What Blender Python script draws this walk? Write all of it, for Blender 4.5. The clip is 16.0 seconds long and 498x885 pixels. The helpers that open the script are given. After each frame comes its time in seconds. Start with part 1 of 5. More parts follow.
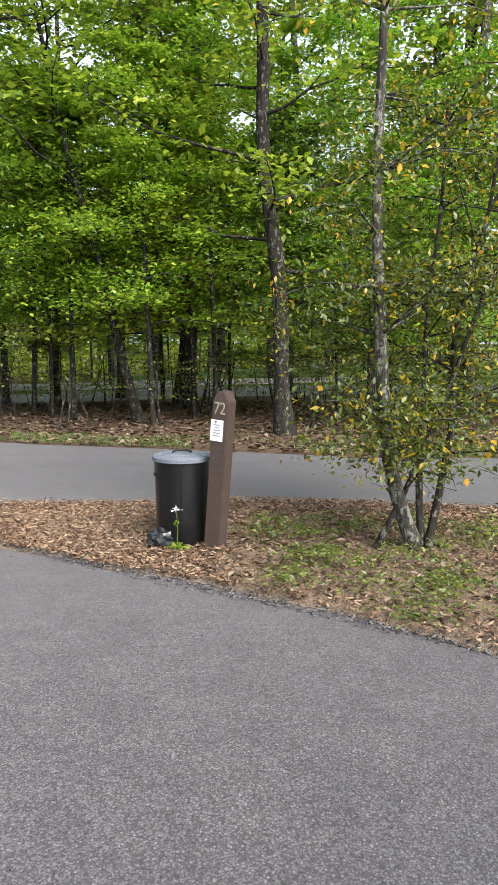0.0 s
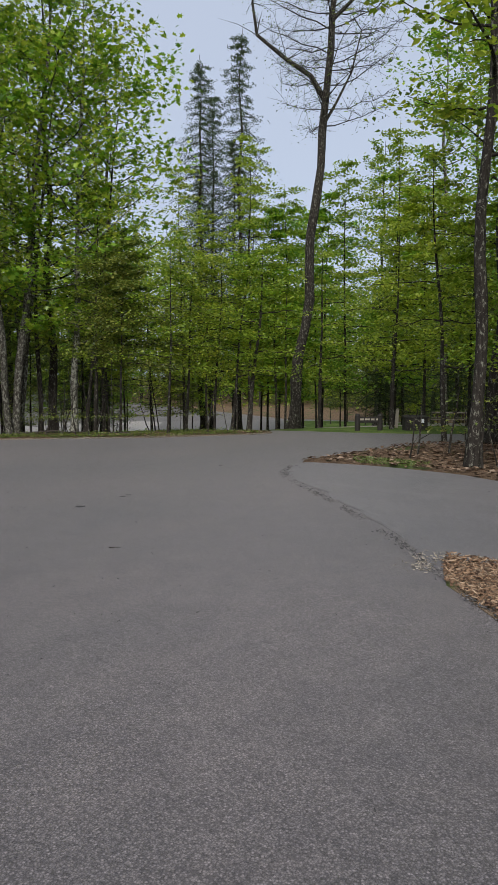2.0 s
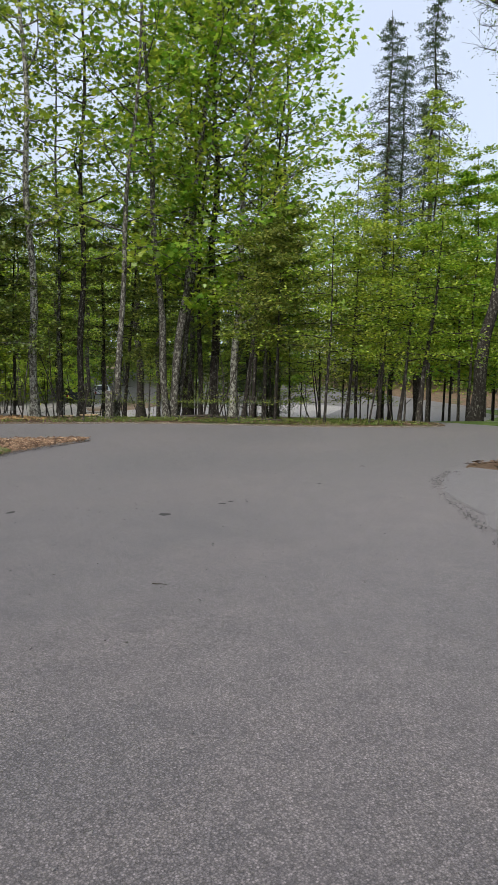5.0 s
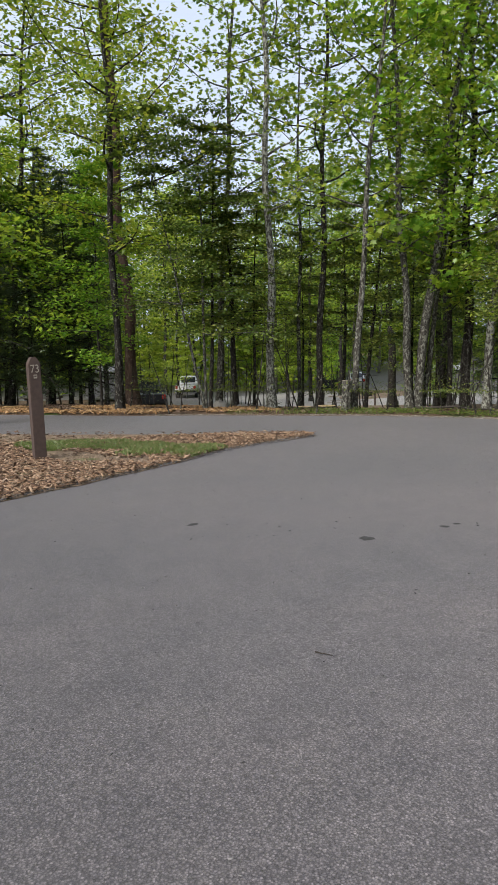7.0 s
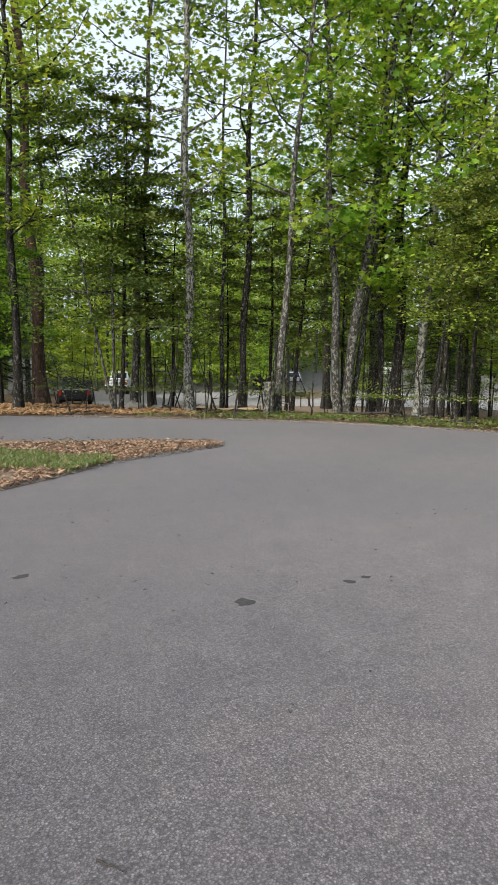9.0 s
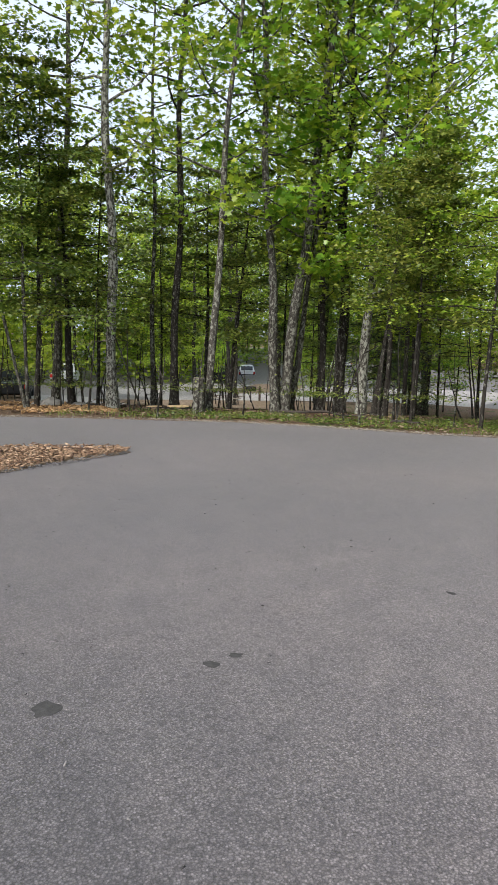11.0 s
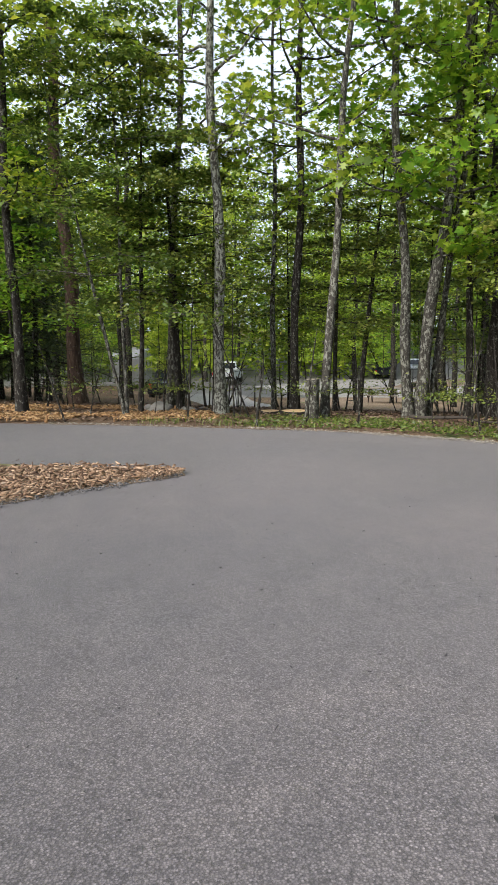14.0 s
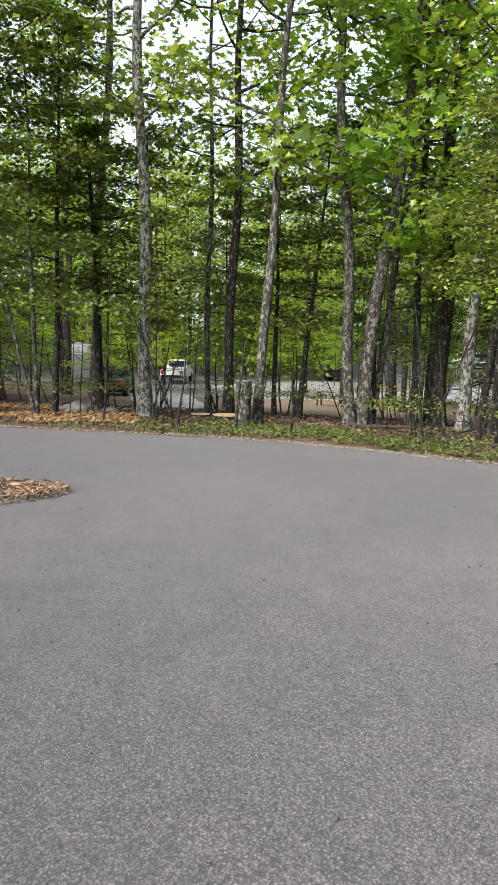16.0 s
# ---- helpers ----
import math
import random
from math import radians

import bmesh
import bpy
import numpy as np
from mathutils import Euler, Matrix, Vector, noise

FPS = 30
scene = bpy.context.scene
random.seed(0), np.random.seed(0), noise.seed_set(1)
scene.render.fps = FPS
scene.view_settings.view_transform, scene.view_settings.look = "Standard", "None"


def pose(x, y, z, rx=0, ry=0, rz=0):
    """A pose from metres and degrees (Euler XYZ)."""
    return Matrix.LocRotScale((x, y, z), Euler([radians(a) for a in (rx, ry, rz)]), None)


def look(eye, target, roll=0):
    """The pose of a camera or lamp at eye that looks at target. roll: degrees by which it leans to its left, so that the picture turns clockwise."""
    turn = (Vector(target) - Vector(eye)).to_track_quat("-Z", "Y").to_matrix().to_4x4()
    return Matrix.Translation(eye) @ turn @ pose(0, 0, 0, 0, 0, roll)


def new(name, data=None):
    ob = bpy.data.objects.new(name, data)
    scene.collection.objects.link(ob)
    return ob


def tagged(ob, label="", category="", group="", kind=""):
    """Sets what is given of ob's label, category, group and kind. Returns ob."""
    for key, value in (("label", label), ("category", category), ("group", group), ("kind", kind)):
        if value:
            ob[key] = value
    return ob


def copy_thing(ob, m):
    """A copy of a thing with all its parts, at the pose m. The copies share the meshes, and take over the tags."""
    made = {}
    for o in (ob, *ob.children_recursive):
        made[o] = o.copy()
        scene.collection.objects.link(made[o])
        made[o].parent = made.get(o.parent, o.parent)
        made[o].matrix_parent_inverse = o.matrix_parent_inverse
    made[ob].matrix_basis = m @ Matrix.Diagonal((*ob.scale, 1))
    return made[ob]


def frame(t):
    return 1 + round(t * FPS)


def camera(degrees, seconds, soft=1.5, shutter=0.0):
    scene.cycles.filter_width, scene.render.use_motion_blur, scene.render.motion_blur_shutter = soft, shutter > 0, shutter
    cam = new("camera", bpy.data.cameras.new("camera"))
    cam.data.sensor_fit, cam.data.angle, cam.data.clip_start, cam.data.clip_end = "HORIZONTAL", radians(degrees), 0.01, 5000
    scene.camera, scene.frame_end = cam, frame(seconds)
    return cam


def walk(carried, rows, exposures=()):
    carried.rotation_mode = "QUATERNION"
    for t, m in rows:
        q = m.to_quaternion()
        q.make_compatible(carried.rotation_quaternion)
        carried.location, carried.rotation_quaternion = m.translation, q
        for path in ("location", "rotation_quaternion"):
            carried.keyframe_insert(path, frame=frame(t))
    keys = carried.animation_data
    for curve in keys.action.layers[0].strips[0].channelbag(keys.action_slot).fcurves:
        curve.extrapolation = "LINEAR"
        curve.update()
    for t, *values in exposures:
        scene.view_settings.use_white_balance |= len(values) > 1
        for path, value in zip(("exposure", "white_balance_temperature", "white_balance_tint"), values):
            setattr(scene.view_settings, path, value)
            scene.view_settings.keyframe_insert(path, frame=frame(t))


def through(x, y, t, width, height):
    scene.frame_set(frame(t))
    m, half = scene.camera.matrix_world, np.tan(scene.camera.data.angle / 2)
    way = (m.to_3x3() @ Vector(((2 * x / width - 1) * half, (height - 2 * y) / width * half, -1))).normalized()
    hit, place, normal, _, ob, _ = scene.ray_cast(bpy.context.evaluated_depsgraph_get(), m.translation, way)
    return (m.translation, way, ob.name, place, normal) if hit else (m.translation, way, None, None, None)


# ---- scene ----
from mathutils.geometry import tessellate_polygon

# ---- camera and walk: seconds, place, yaw, pitch, roll ----
cam = camera(38.59, 16.0)
PATH = [
    (0.0, 0.341, -1.140, 1.507, -2.66, -8.08, -0.10),
    (0.5, 0.207, -0.917, 1.510, 8.60, -6.41, 0.40),
    (0.9, 0.191, -0.728, 1.510, 16.13, -6.20, 0.03),
    (1.0, 0.200, -0.678, 1.499, 19.16, -6.03, -0.31),
    (1.5, 0.240, -0.407, 1.501, 33.97, -6.10, -0.44),
    (2.0, 0.197, -0.161, 1.501, 39.87, -5.34, 0.04),
    (2.5, 0.186, 0.105, 1.489, 41.98, -4.87, -0.58),
    (3.0, 0.114, 0.385, 1.489, 49.53, -5.14, -0.95),
    (3.2, 0.063, 0.503, 1.485, 50.96, -5.22, -0.97),
    (5.3, -0.651, 1.831, 1.504, 57.08, -7.15, -0.63),
    (5.5, -0.723, 1.954, 1.504, 59.28, -7.15, -0.50),
    (6.0, -0.936, 2.212, 1.490, 67.27, -7.79, 0.63),
    (6.5, -1.244, 2.400, 1.500, 69.82, -7.66, 0.91),
    (7.0, -1.533, 2.640, 1.498, 75.75, -7.80, 0.89),
    (7.5, -1.843, 2.825, 1.495, 79.38, -8.16, 0.42),
    (8.0, -2.174, 3.001, 1.523, 72.64, -7.69, -0.27),
    (8.5, -2.468, 3.280, 1.514, 72.74, -7.77, -0.23),
    (9.0, -2.761, 3.540, 1.496, 71.05, -8.05, -0.71),
    (9.2, -2.876, 3.644, 1.517, 66.95, -7.89, -1.11),
    (11.3, -3.885, 4.705, 1.491, 68.26, -8.98, -1.23),
    (11.5, -3.973, 4.820, 1.489, 69.35, -9.11, -1.21),
    (12.0, -4.185, 5.091, 1.512, 63.60, -9.29, -1.99),
    (12.5, -4.393, 5.417, 1.506, 62.28, -9.18, -1.30),
    (13.0, -4.648, 5.728, 1.511, 71.81, -9.13, 0.46),
    (13.5, -4.912, 5.951, 1.512, 75.09, -9.08, 0.87),
    (14.0, -5.197, 6.180, 1.505, 81.83, -9.07, 0.59),
    (14.5, -5.466, 6.362, 1.490, 82.04, -9.20, 0.03),
    (15.0, -5.743, 6.510, 1.482, 74.85, -8.71, -1.08),
    (15.5, -6.030, 6.678, 1.464, 78.42, -8.76, -0.67),
    (16.0, -6.313, 6.837, 1.449, 78.42, -9.11, -1.11),
]
EXPOSURES = [(0.0, 1.2), (0.5, 1.2), (1.0, 0.74), (1.5, 0.08), (3.0, 0.12), (5.5, 0.56), (6.0, 0.56), (6.5, 0.46), (7.0, 0.58), (7.5, 1.02), (8.0, 0.95), (9.0, 0.86), (12.5, 0.92), (13.5, 0.94), (14.5, 1.18), (15.5, 1.22), (16.0, 1.28)]
walk(cam, [(t, pose(x, y, z, 90 + pitch, roll, yaw)) for t, x, y, z, yaw, pitch, roll in PATH], EXPOSURES)

# ---- sky and sun: bright overcast ----
world = bpy.data.worlds.new("sky")
scene.world = world
world.use_nodes = True
wn = world.node_tree
wn.nodes.clear()
sky = wn.nodes.new("ShaderNodeTexSky")
sky.sky_type = "NISHITA"
sky.sun_disc = False
sky.sun_elevation, sky.sun_rotation = radians(42), radians(148)
sky.air_density, sky.dust_density, sky.ozone_density = 1.0, 3.0, 1.0
cloud = wn.nodes.new("ShaderNodeMix")
cloud.data_type = "RGBA"
cloud.inputs["Factor"].default_value = 0.72
cloud.inputs["B"].default_value = (6.2, 6.9, 8.4, 1)
back = wn.nodes.new("ShaderNodeBackground")
back.inputs["Strength"].default_value = 0.1
wout = wn.nodes.new("ShaderNodeOutputWorld")
wn.links.new(sky.outputs["Color"], cloud.inputs["A"])
wn.links.new(cloud.outputs["Result"], back.inputs["Color"])
wn.links.new(back.outputs["Background"], wout.inputs["Surface"])
sun = new("sun", bpy.data.lights.new("sun", "SUN"))
sun.data.energy, sun.data.angle, sun.data.color = 3.4, radians(38), (1.0, 0.95, 0.87)
sun.matrix_world = look((0, 0, 40), (-24, 38, 0))


# ---- materials ----
def material(name):
    m = bpy.data.materials.new(name)
    m.use_nodes = True
    m.node_tree.nodes.clear()
    return m, m.node_tree


def link(nt, a, b):
    nt.links.new(a, b)


def noise_tex(nt, scale, detail=4.0, rough=0.6, stretch=None):
    co = nt.nodes.new("ShaderNodeTexCoord")
    tex = nt.nodes.new("ShaderNodeTexNoise")
    tex.inputs["Scale"].default_value = scale
    tex.inputs["Detail"].default_value = detail
    tex.inputs["Roughness"].default_value = rough
    if stretch:
        mp = nt.nodes.new("ShaderNodeMapping")
        mp.inputs["Scale"].default_value = stretch
        link(nt, co.outputs["Object"], mp.inputs["Vector"])
        link(nt, mp.outputs["Vector"], tex.inputs["Vector"])
    else:
        link(nt, co.outputs["Object"], tex.inputs["Vector"])
    return tex


def ramp(nt, source, *stops):
    r = nt.nodes.new("ShaderNodeValToRGB")
    while len(r.color_ramp.elements) < len(stops):
        r.color_ramp.elements.new(0.5)
    for e, (p, c) in zip(r.color_ramp.elements, stops):
        e.position, e.color = p, (*c, 1)
    link(nt, source, r.inputs["Fac"])
    return r


def mixed(nt, a, b, factor, blend="MIX"):
    m = nt.nodes.new("ShaderNodeMix")
    m.data_type, m.blend_type = "RGBA", blend
    if isinstance(factor, float):
        m.inputs["Factor"].default_value = factor
    else:
        link(nt, factor, m.inputs["Factor"])
    link(nt, a, m.inputs["A"])
    link(nt, b, m.inputs["B"])
    return m.outputs["Result"]


def finish(nt, color, rough, bump=None, strength=0.3, distance=0.01, metal=0.0, spec=0.5, grazing_sheen=0.0):
    p = nt.nodes.new("ShaderNodeBsdfPrincipled")
    p.inputs["Roughness"].default_value = rough
    # Added sheen stands in for sky reflected at grazing angles on far asphalt.
    if grazing_sheen:
        p.inputs["Diffuse Roughness"].default_value = 1.0
        p.inputs["Sheen Weight"].default_value = grazing_sheen
        p.inputs["Sheen Roughness"].default_value = 0.45
        p.inputs["Sheen Tint"].default_value = (0.8, 0.78, 0.78, 1)
    p.inputs["Metallic"].default_value = metal
    p.inputs["Specular IOR Level"].default_value = spec
    link(nt, color, p.inputs["Base Color"])
    if bump is not None:
        b = nt.nodes.new("ShaderNodeBump")
        b.inputs["Strength"].default_value = strength
        b.inputs["Distance"].default_value = distance
        link(nt, bump, b.inputs["Height"])
        link(nt, b.outputs["Normal"], p.inputs["Normal"])
    out = nt.nodes.new("ShaderNodeOutputMaterial")
    link(nt, p.outputs["BSDF"], out.inputs["Surface"])


def plain(name, color, rough=0.6, metal=0.0, vary=0.25, scale=9.0, bump=0.15):
    m, nt = material(name)
    n = noise_tex(nt, scale)
    lo, hi = [max(0, c * (1 - vary)) for c in color], [min(1, c * (1 + vary)) for c in color]
    c = ramp(nt, n.outputs["Fac"], (0.3, lo), (0.7, hi))
    fine = noise_tex(nt, scale * 12)
    finish(nt, c.outputs["Color"], rough, fine.outputs["Fac"], bump, 0.004, metal)
    return m


def asphalt_material(name, dark, light, warm):
    """Worn asphalt: bound stones of every grey, open pits between them, soft wide patches."""
    m, nt = material(name)
    co = nt.nodes.new("ShaderNodeTexCoord")
    grit = nt.nodes.new("ShaderNodeTexVoronoi")
    grit.inputs["Scale"].default_value = 118.0
    link(nt, co.outputs["Object"], grit.inputs["Vector"])
    sep = nt.nodes.new("ShaderNodeSeparateColor")
    link(nt, grit.outputs["Color"], sep.inputs["Color"])
    mean = [(a + b) / 2 for a, b in zip(dark, light)]
    stone = ramp(nt, sep.outputs["Red"], (0.0, [c * 0.45 for c in dark]), (0.22, [c * 0.95 for c in dark]), (0.38, mean), (0.8, light), (0.93, [c * 1.25 for c in light]), (1.0, [min(1, c * 1.75) for c in light]))
    pits = ramp(nt, grit.outputs["Distance"], (0.3, (1.22, 1.22, 1.22)), (0.66, (0.42, 0.42, 0.43)))
    base = mixed(nt, stone.outputs["Color"], pits.outputs["Color"], 1.0, "MULTIPLY")
    fine = noise_tex(nt, 210.0, 3.0, 0.7)
    speck = ramp(nt, fine.outputs["Fac"], (0.41, [c * 0.5 for c in mean]), (0.6, [c * 1.55 for c in mean]))
    base = mixed(nt, base, speck.outputs["Color"], 0.35)
    clump = noise_tex(nt, 30.0, 4.0, 0.75)
    rough_spots = ramp(nt, clump.outputs["Fac"], (0.34, (0.84, 0.84, 0.85)), (0.46, (0.99, 0.99, 0.99)), (0.66, (1.07, 1.06, 1.05)))
    base = mixed(nt, base, rough_spots.outputs["Color"], 1.0, "MULTIPLY")
    mid = noise_tex(nt, 3.4, 7.0, 0.72)
    blot = ramp(nt, mid.outputs["Fac"], (0.34, (0.86, 0.86, 0.88)), (0.66, (1.16, 1.15, 1.13)))
    base = mixed(nt, base, blot.outputs["Color"], 1.0, "MULTIPLY")
    wide = noise_tex(nt, 0.42, 5.0, 0.62, (1.0, 0.55, 1.0))
    tone = ramp(nt, wide.outputs["Fac"], (0.36, (0.84, 0.86, 0.9)), (0.64, warm))
    base = mixed(nt, base, tone.outputs["Color"], 1.0, "MULTIPLY")
    finish(nt, base, 0.55, grit.outputs["Distance"], 0.35, 0.004, spec=0.5, grazing_sheen=0.14)
    return m


def litter_material(name, a, b, c, moss, moss_at):
    m, nt = material(name)
    v = nt.nodes.new("ShaderNodeTexVoronoi")
    v.inputs["Scale"].default_value = 26.0
    co = nt.nodes.new("ShaderNodeTexCoord")
    warp = noise_tex(nt, 11.0, 3.0)
    add = nt.nodes.new("ShaderNodeVectorMath")
    add.operation = "ADD"
    link(nt, co.outputs["Object"], add.inputs[0])
    link(nt, warp.outputs["Color"], add.inputs[1])
    link(nt, add.outputs["Vector"], v.inputs["Vector"])
    leafy = ramp(nt, v.outputs["Color"], (0.1, a), (0.5, b), (0.9, c))
    patch = noise_tex(nt, 0.8, 5.0, 0.62)
    where = ramp(nt, patch.outputs["Fac"], (moss_at, (0, 0, 0)), (moss_at + 0.09, (1, 1, 1)))
    green = noise_tex(nt, 30.0, 4.0)
    grass = ramp(nt, green.outputs["Fac"], (0.3, [k * 0.5 for k in moss]), (0.7, moss))
    base = mixed(nt, leafy.outputs["Color"], grass.outputs["Color"], where.outputs["Color"])
    finish(nt, base, 0.95, v.outputs["Distance"], 0.7, 0.02, spec=0.2)
    return m


def leaf_material(name, stops, through=0.42, gloss=0.08):
    m, nt = material(name)
    geo = nt.nodes.new("ShaderNodeNewGeometry")
    hue = ramp(nt, geo.outputs["Random Per Island"], *stops)
    info = nt.nodes.new("ShaderNodeObjectInfo")
    tint = ramp(nt, info.outputs["Random"], (0.0, (0.82, 0.92, 0.8)), (1.0, (1.16, 1.06, 1.0)))
    color = mixed(nt, hue.outputs["Color"], tint.outputs["Color"], 1.0, "MULTIPLY")
    d = nt.nodes.new("ShaderNodeBsdfDiffuse")
    t = nt.nodes.new("ShaderNodeBsdfTranslucent")
    g = nt.nodes.new("ShaderNodeBsdfGlossy")
    g.inputs["Roughness"].default_value = 0.45
    g.inputs["Color"].default_value = (0.8, 0.85, 0.8, 1)
    link(nt, color, d.inputs["Color"])
    link(nt, color, t.inputs["Color"])
    a, b = nt.nodes.new("ShaderNodeMixShader"), nt.nodes.new("ShaderNodeMixShader")
    a.inputs["Fac"].default_value, b.inputs["Fac"].default_value = through, gloss
    link(nt, d.outputs["BSDF"], a.inputs[1])
    link(nt, t.outputs["BSDF"], a.inputs[2])
    link(nt, a.outputs["Shader"], b.inputs[1])
    link(nt, g.outputs["BSDF"], b.inputs[2])
    out = nt.nodes.new("ShaderNodeOutputMaterial")
    link(nt, b.outputs["Shader"], out.inputs["Surface"])
    return m


def bark_material(name, dark, light, lichen, amount):
    m, nt = material(name)
    ridge = noise_tex(nt, 26.0, 5.0, 0.7, (1, 1, 0.18))
    base = ramp(nt, ridge.outputs["Fac"], (0.32, dark), (0.68, light))
    patch = noise_tex(nt, 20.0, 6.0, 0.75, (1, 1, 0.55))
    where = ramp(nt, patch.outputs["Fac"], (amount, (0, 0, 0)), (amount + 0.05, (1, 1, 1)))
    pale = noise_tex(nt, 60.0, 3.0)
    spot = ramp(nt, pale.outputs["Fac"], (0.3, [k * 0.7 for k in lichen]), (0.7, lichen))
    c = mixed(nt, base.outputs["Color"], spot.outputs["Color"], where.outputs["Color"])
    finish(nt, c, 0.92, ridge.outputs["Fac"], 0.8, 0.03, spec=0.2)
    return m


def island_colors(name, stops, rough=0.9):
    m, nt = material(name)
    geo = nt.nodes.new("ShaderNodeNewGeometry")
    hue = ramp(nt, geo.outputs["Random Per Island"], *stops)
    n = noise_tex(nt, 40.0)
    grain = ramp(nt, n.outputs["Fac"], (0.3, (0.75, 0.75, 0.75)), (0.7, (1.15, 1.15, 1.15)))
    finish(nt, mixed(nt, hue.outputs["Color"], grain.outputs["Color"], 1.0, "MULTIPLY"), rough, spec=0.25)
    return m


ASPHALT = asphalt_material("asphalt", (0.061, 0.0565, 0.0585), (0.113, 0.104, 0.107), (1.05, 1.03, 1.045))
ASPHALT_SMOOTH = asphalt_material("smoother asphalt", (0.074, 0.07, 0.074), (0.112, 0.106, 0.111), (1.05, 1.04, 1.05))
# Paler than ASPHALT: open-sky brightness of loop and pad is painted in.
ASPHALT_PALE = asphalt_material("asphalt painted pale for open-sky light", (0.2, 0.19, 0.185), (0.31, 0.295, 0.285), (1.05, 1.03, 1.02))
ASPHALT_STAIN = plain("asphalt stain", (0.032, 0.031, 0.031), 0.85, vary=0.4, scale=30)
CRUMBS = island_colors("asphalt crumbs", ((0.1, (0.05, 0.049, 0.051)), (0.5, (0.1, 0.097, 0.1)), (0.95, (0.2, 0.19, 0.19))))
PALE_GRIT = island_colors("pale edge grit", ((0.1, (0.14, 0.125, 0.105)), (0.5, (0.24, 0.215, 0.18)), (0.95, (0.4, 0.36, 0.31))))
LITTER = litter_material("leaf litter", (0.055, 0.036, 0.024), (0.13, 0.085, 0.055), (0.25, 0.175, 0.12), (0.075, 0.115, 0.03), 0.56)
EARTH = litter_material("trodden earth", (0.13, 0.095, 0.065), (0.23, 0.165, 0.115), (0.33, 0.25, 0.18), (0.11, 0.16, 0.045), 0.60)
LAWN = litter_material("mown grass", (0.09, 0.14, 0.03), (0.13, 0.19, 0.045), (0.17, 0.21, 0.06), (0.1, 0.17, 0.035), 0.45)
GRIT = litter_material("pale gravel", (0.22, 0.2, 0.18), (0.32, 0.29, 0.26), (0.45, 0.41, 0.37), (0.2, 0.2, 0.12), 0.7)
CHIPS = island_colors("wood mulch chips", ((0.0, (0.05, 0.029, 0.02)), (0.3, (0.14, 0.084, 0.053)), (0.7, (0.26, 0.165, 0.104)), (1.0, (0.4, 0.29, 0.2))))
DEAD_LEAF = island_colors("fallen leaves", ((0.0, (0.045, 0.027, 0.018)), (0.4, (0.1, 0.062, 0.04)), (0.75, (0.18, 0.118, 0.08)), (1.0, (0.32, 0.24, 0.18))))
PINE_STRAW = island_colors("dry pine straw", ((0.0, (0.12, 0.065, 0.03)), (0.5, (0.3, 0.17, 0.075)), (1.0, (0.45, 0.3, 0.16))))
GRASS = leaf_material("grass blades", ((0.0, (0.066, 0.106, 0.024)), (0.5, (0.112, 0.172, 0.038)), (1.0, (0.21, 0.23, 0.085))), 0.3, 0.05)
LEAF_MAPLE = leaf_material("young maple leaves", ((0.0, (0.085, 0.2, 0.016)), (0.5, (0.21, 0.39, 0.03)), (1.0, (0.42, 0.54, 0.05))), 0.52, 0.05)
LEAF_WOOD = leaf_material("spring leaves", ((0.0, (0.09, 0.16, 0.014)), (0.5, (0.235, 0.35, 0.028)), (1.0, (0.46, 0.52, 0.055))), 0.52, 0.05)
# Dull understory green, made darker so the shade there is in the colour.
LEAF_DULL = leaf_material("dull shade-toned leaves", ((0.0, (0.045, 0.076, 0.014)), (0.5, (0.12, 0.178, 0.027)), (1.0, (0.25, 0.28, 0.055))), 0.48, 0.05)
LEAF_LIME = leaf_material("light yellow-green leaves", ((0.0, (0.15, 0.23, 0.018)), (0.5, (0.32, 0.43, 0.034)), (1.0, (0.5, 0.56, 0.07))), 0.54, 0.05)
LEAF_YELLOW = leaf_material("yellowing leaves", ((0.0, (0.045, 0.07, 0.013)), (0.5, (0.11, 0.145, 0.02)), (0.85, (0.22, 0.22, 0.025)), (0.97, (0.62, 0.4, 0.02))), 0.42, 0.05)
LEAF_GOLD = leaf_material("golden leaves", ((0.0, (0.4, 0.3, 0.03)), (0.6, (0.62, 0.42, 0.025)), (1.0, (0.7, 0.36, 0.03))), 0.45, 0.05)
NEEDLES = leaf_material("hemlock needles", ((0.0, (0.034, 0.064, 0.026)), (0.5, (0.06, 0.1, 0.036)), (1.0, (0.11, 0.15, 0.06))), 0.3, 0.06)
BARK_DARK = bark_material("dark furrowed bark", (0.010, 0.008, 0.007), (0.040, 0.035, 0.030), (0.175, 0.175, 0.147), 0.55)
BARK_GREY = bark_material("grey mottled bark", (0.02, 0.018, 0.015), (0.08, 0.074, 0.064), (0.25, 0.25, 0.215), 0.51)
BARK_PALE = bark_material("pale lichened bark", (0.026, 0.024, 0.02), (0.1, 0.094, 0.08), (0.34, 0.345, 0.3), 0.48)
BARK_PINE = bark_material("red-brown pine bark", (0.036, 0.023, 0.018), (0.115, 0.076, 0.058), (0.230, 0.184, 0.156), 0.58)
TWIG = plain("twig bark", (0.035, 0.028, 0.023), 0.9)
BROWN_PAINT = plain("brown stained wood", (0.06, 0.039, 0.032), 0.8, vary=0.18, scale=14)
WEATHERED = plain("weathered boards", (0.22, 0.19, 0.16), 0.85)
CUT_WOOD = plain("fresh cut wood", (0.55, 0.38, 0.22), 0.8)
DARK_STAIN = plain("near-black stained wood", (0.018, 0.015, 0.013), 0.75, vary=0.3, scale=14)
BLACK_PLASTIC = plain("black plastic", (0.008, 0.008, 0.009), 0.3, vary=0.3, bump=0.1)
LID_GREY = plain("blue-grey painted metal", (0.14, 0.158, 0.19), 0.7, 0.0)
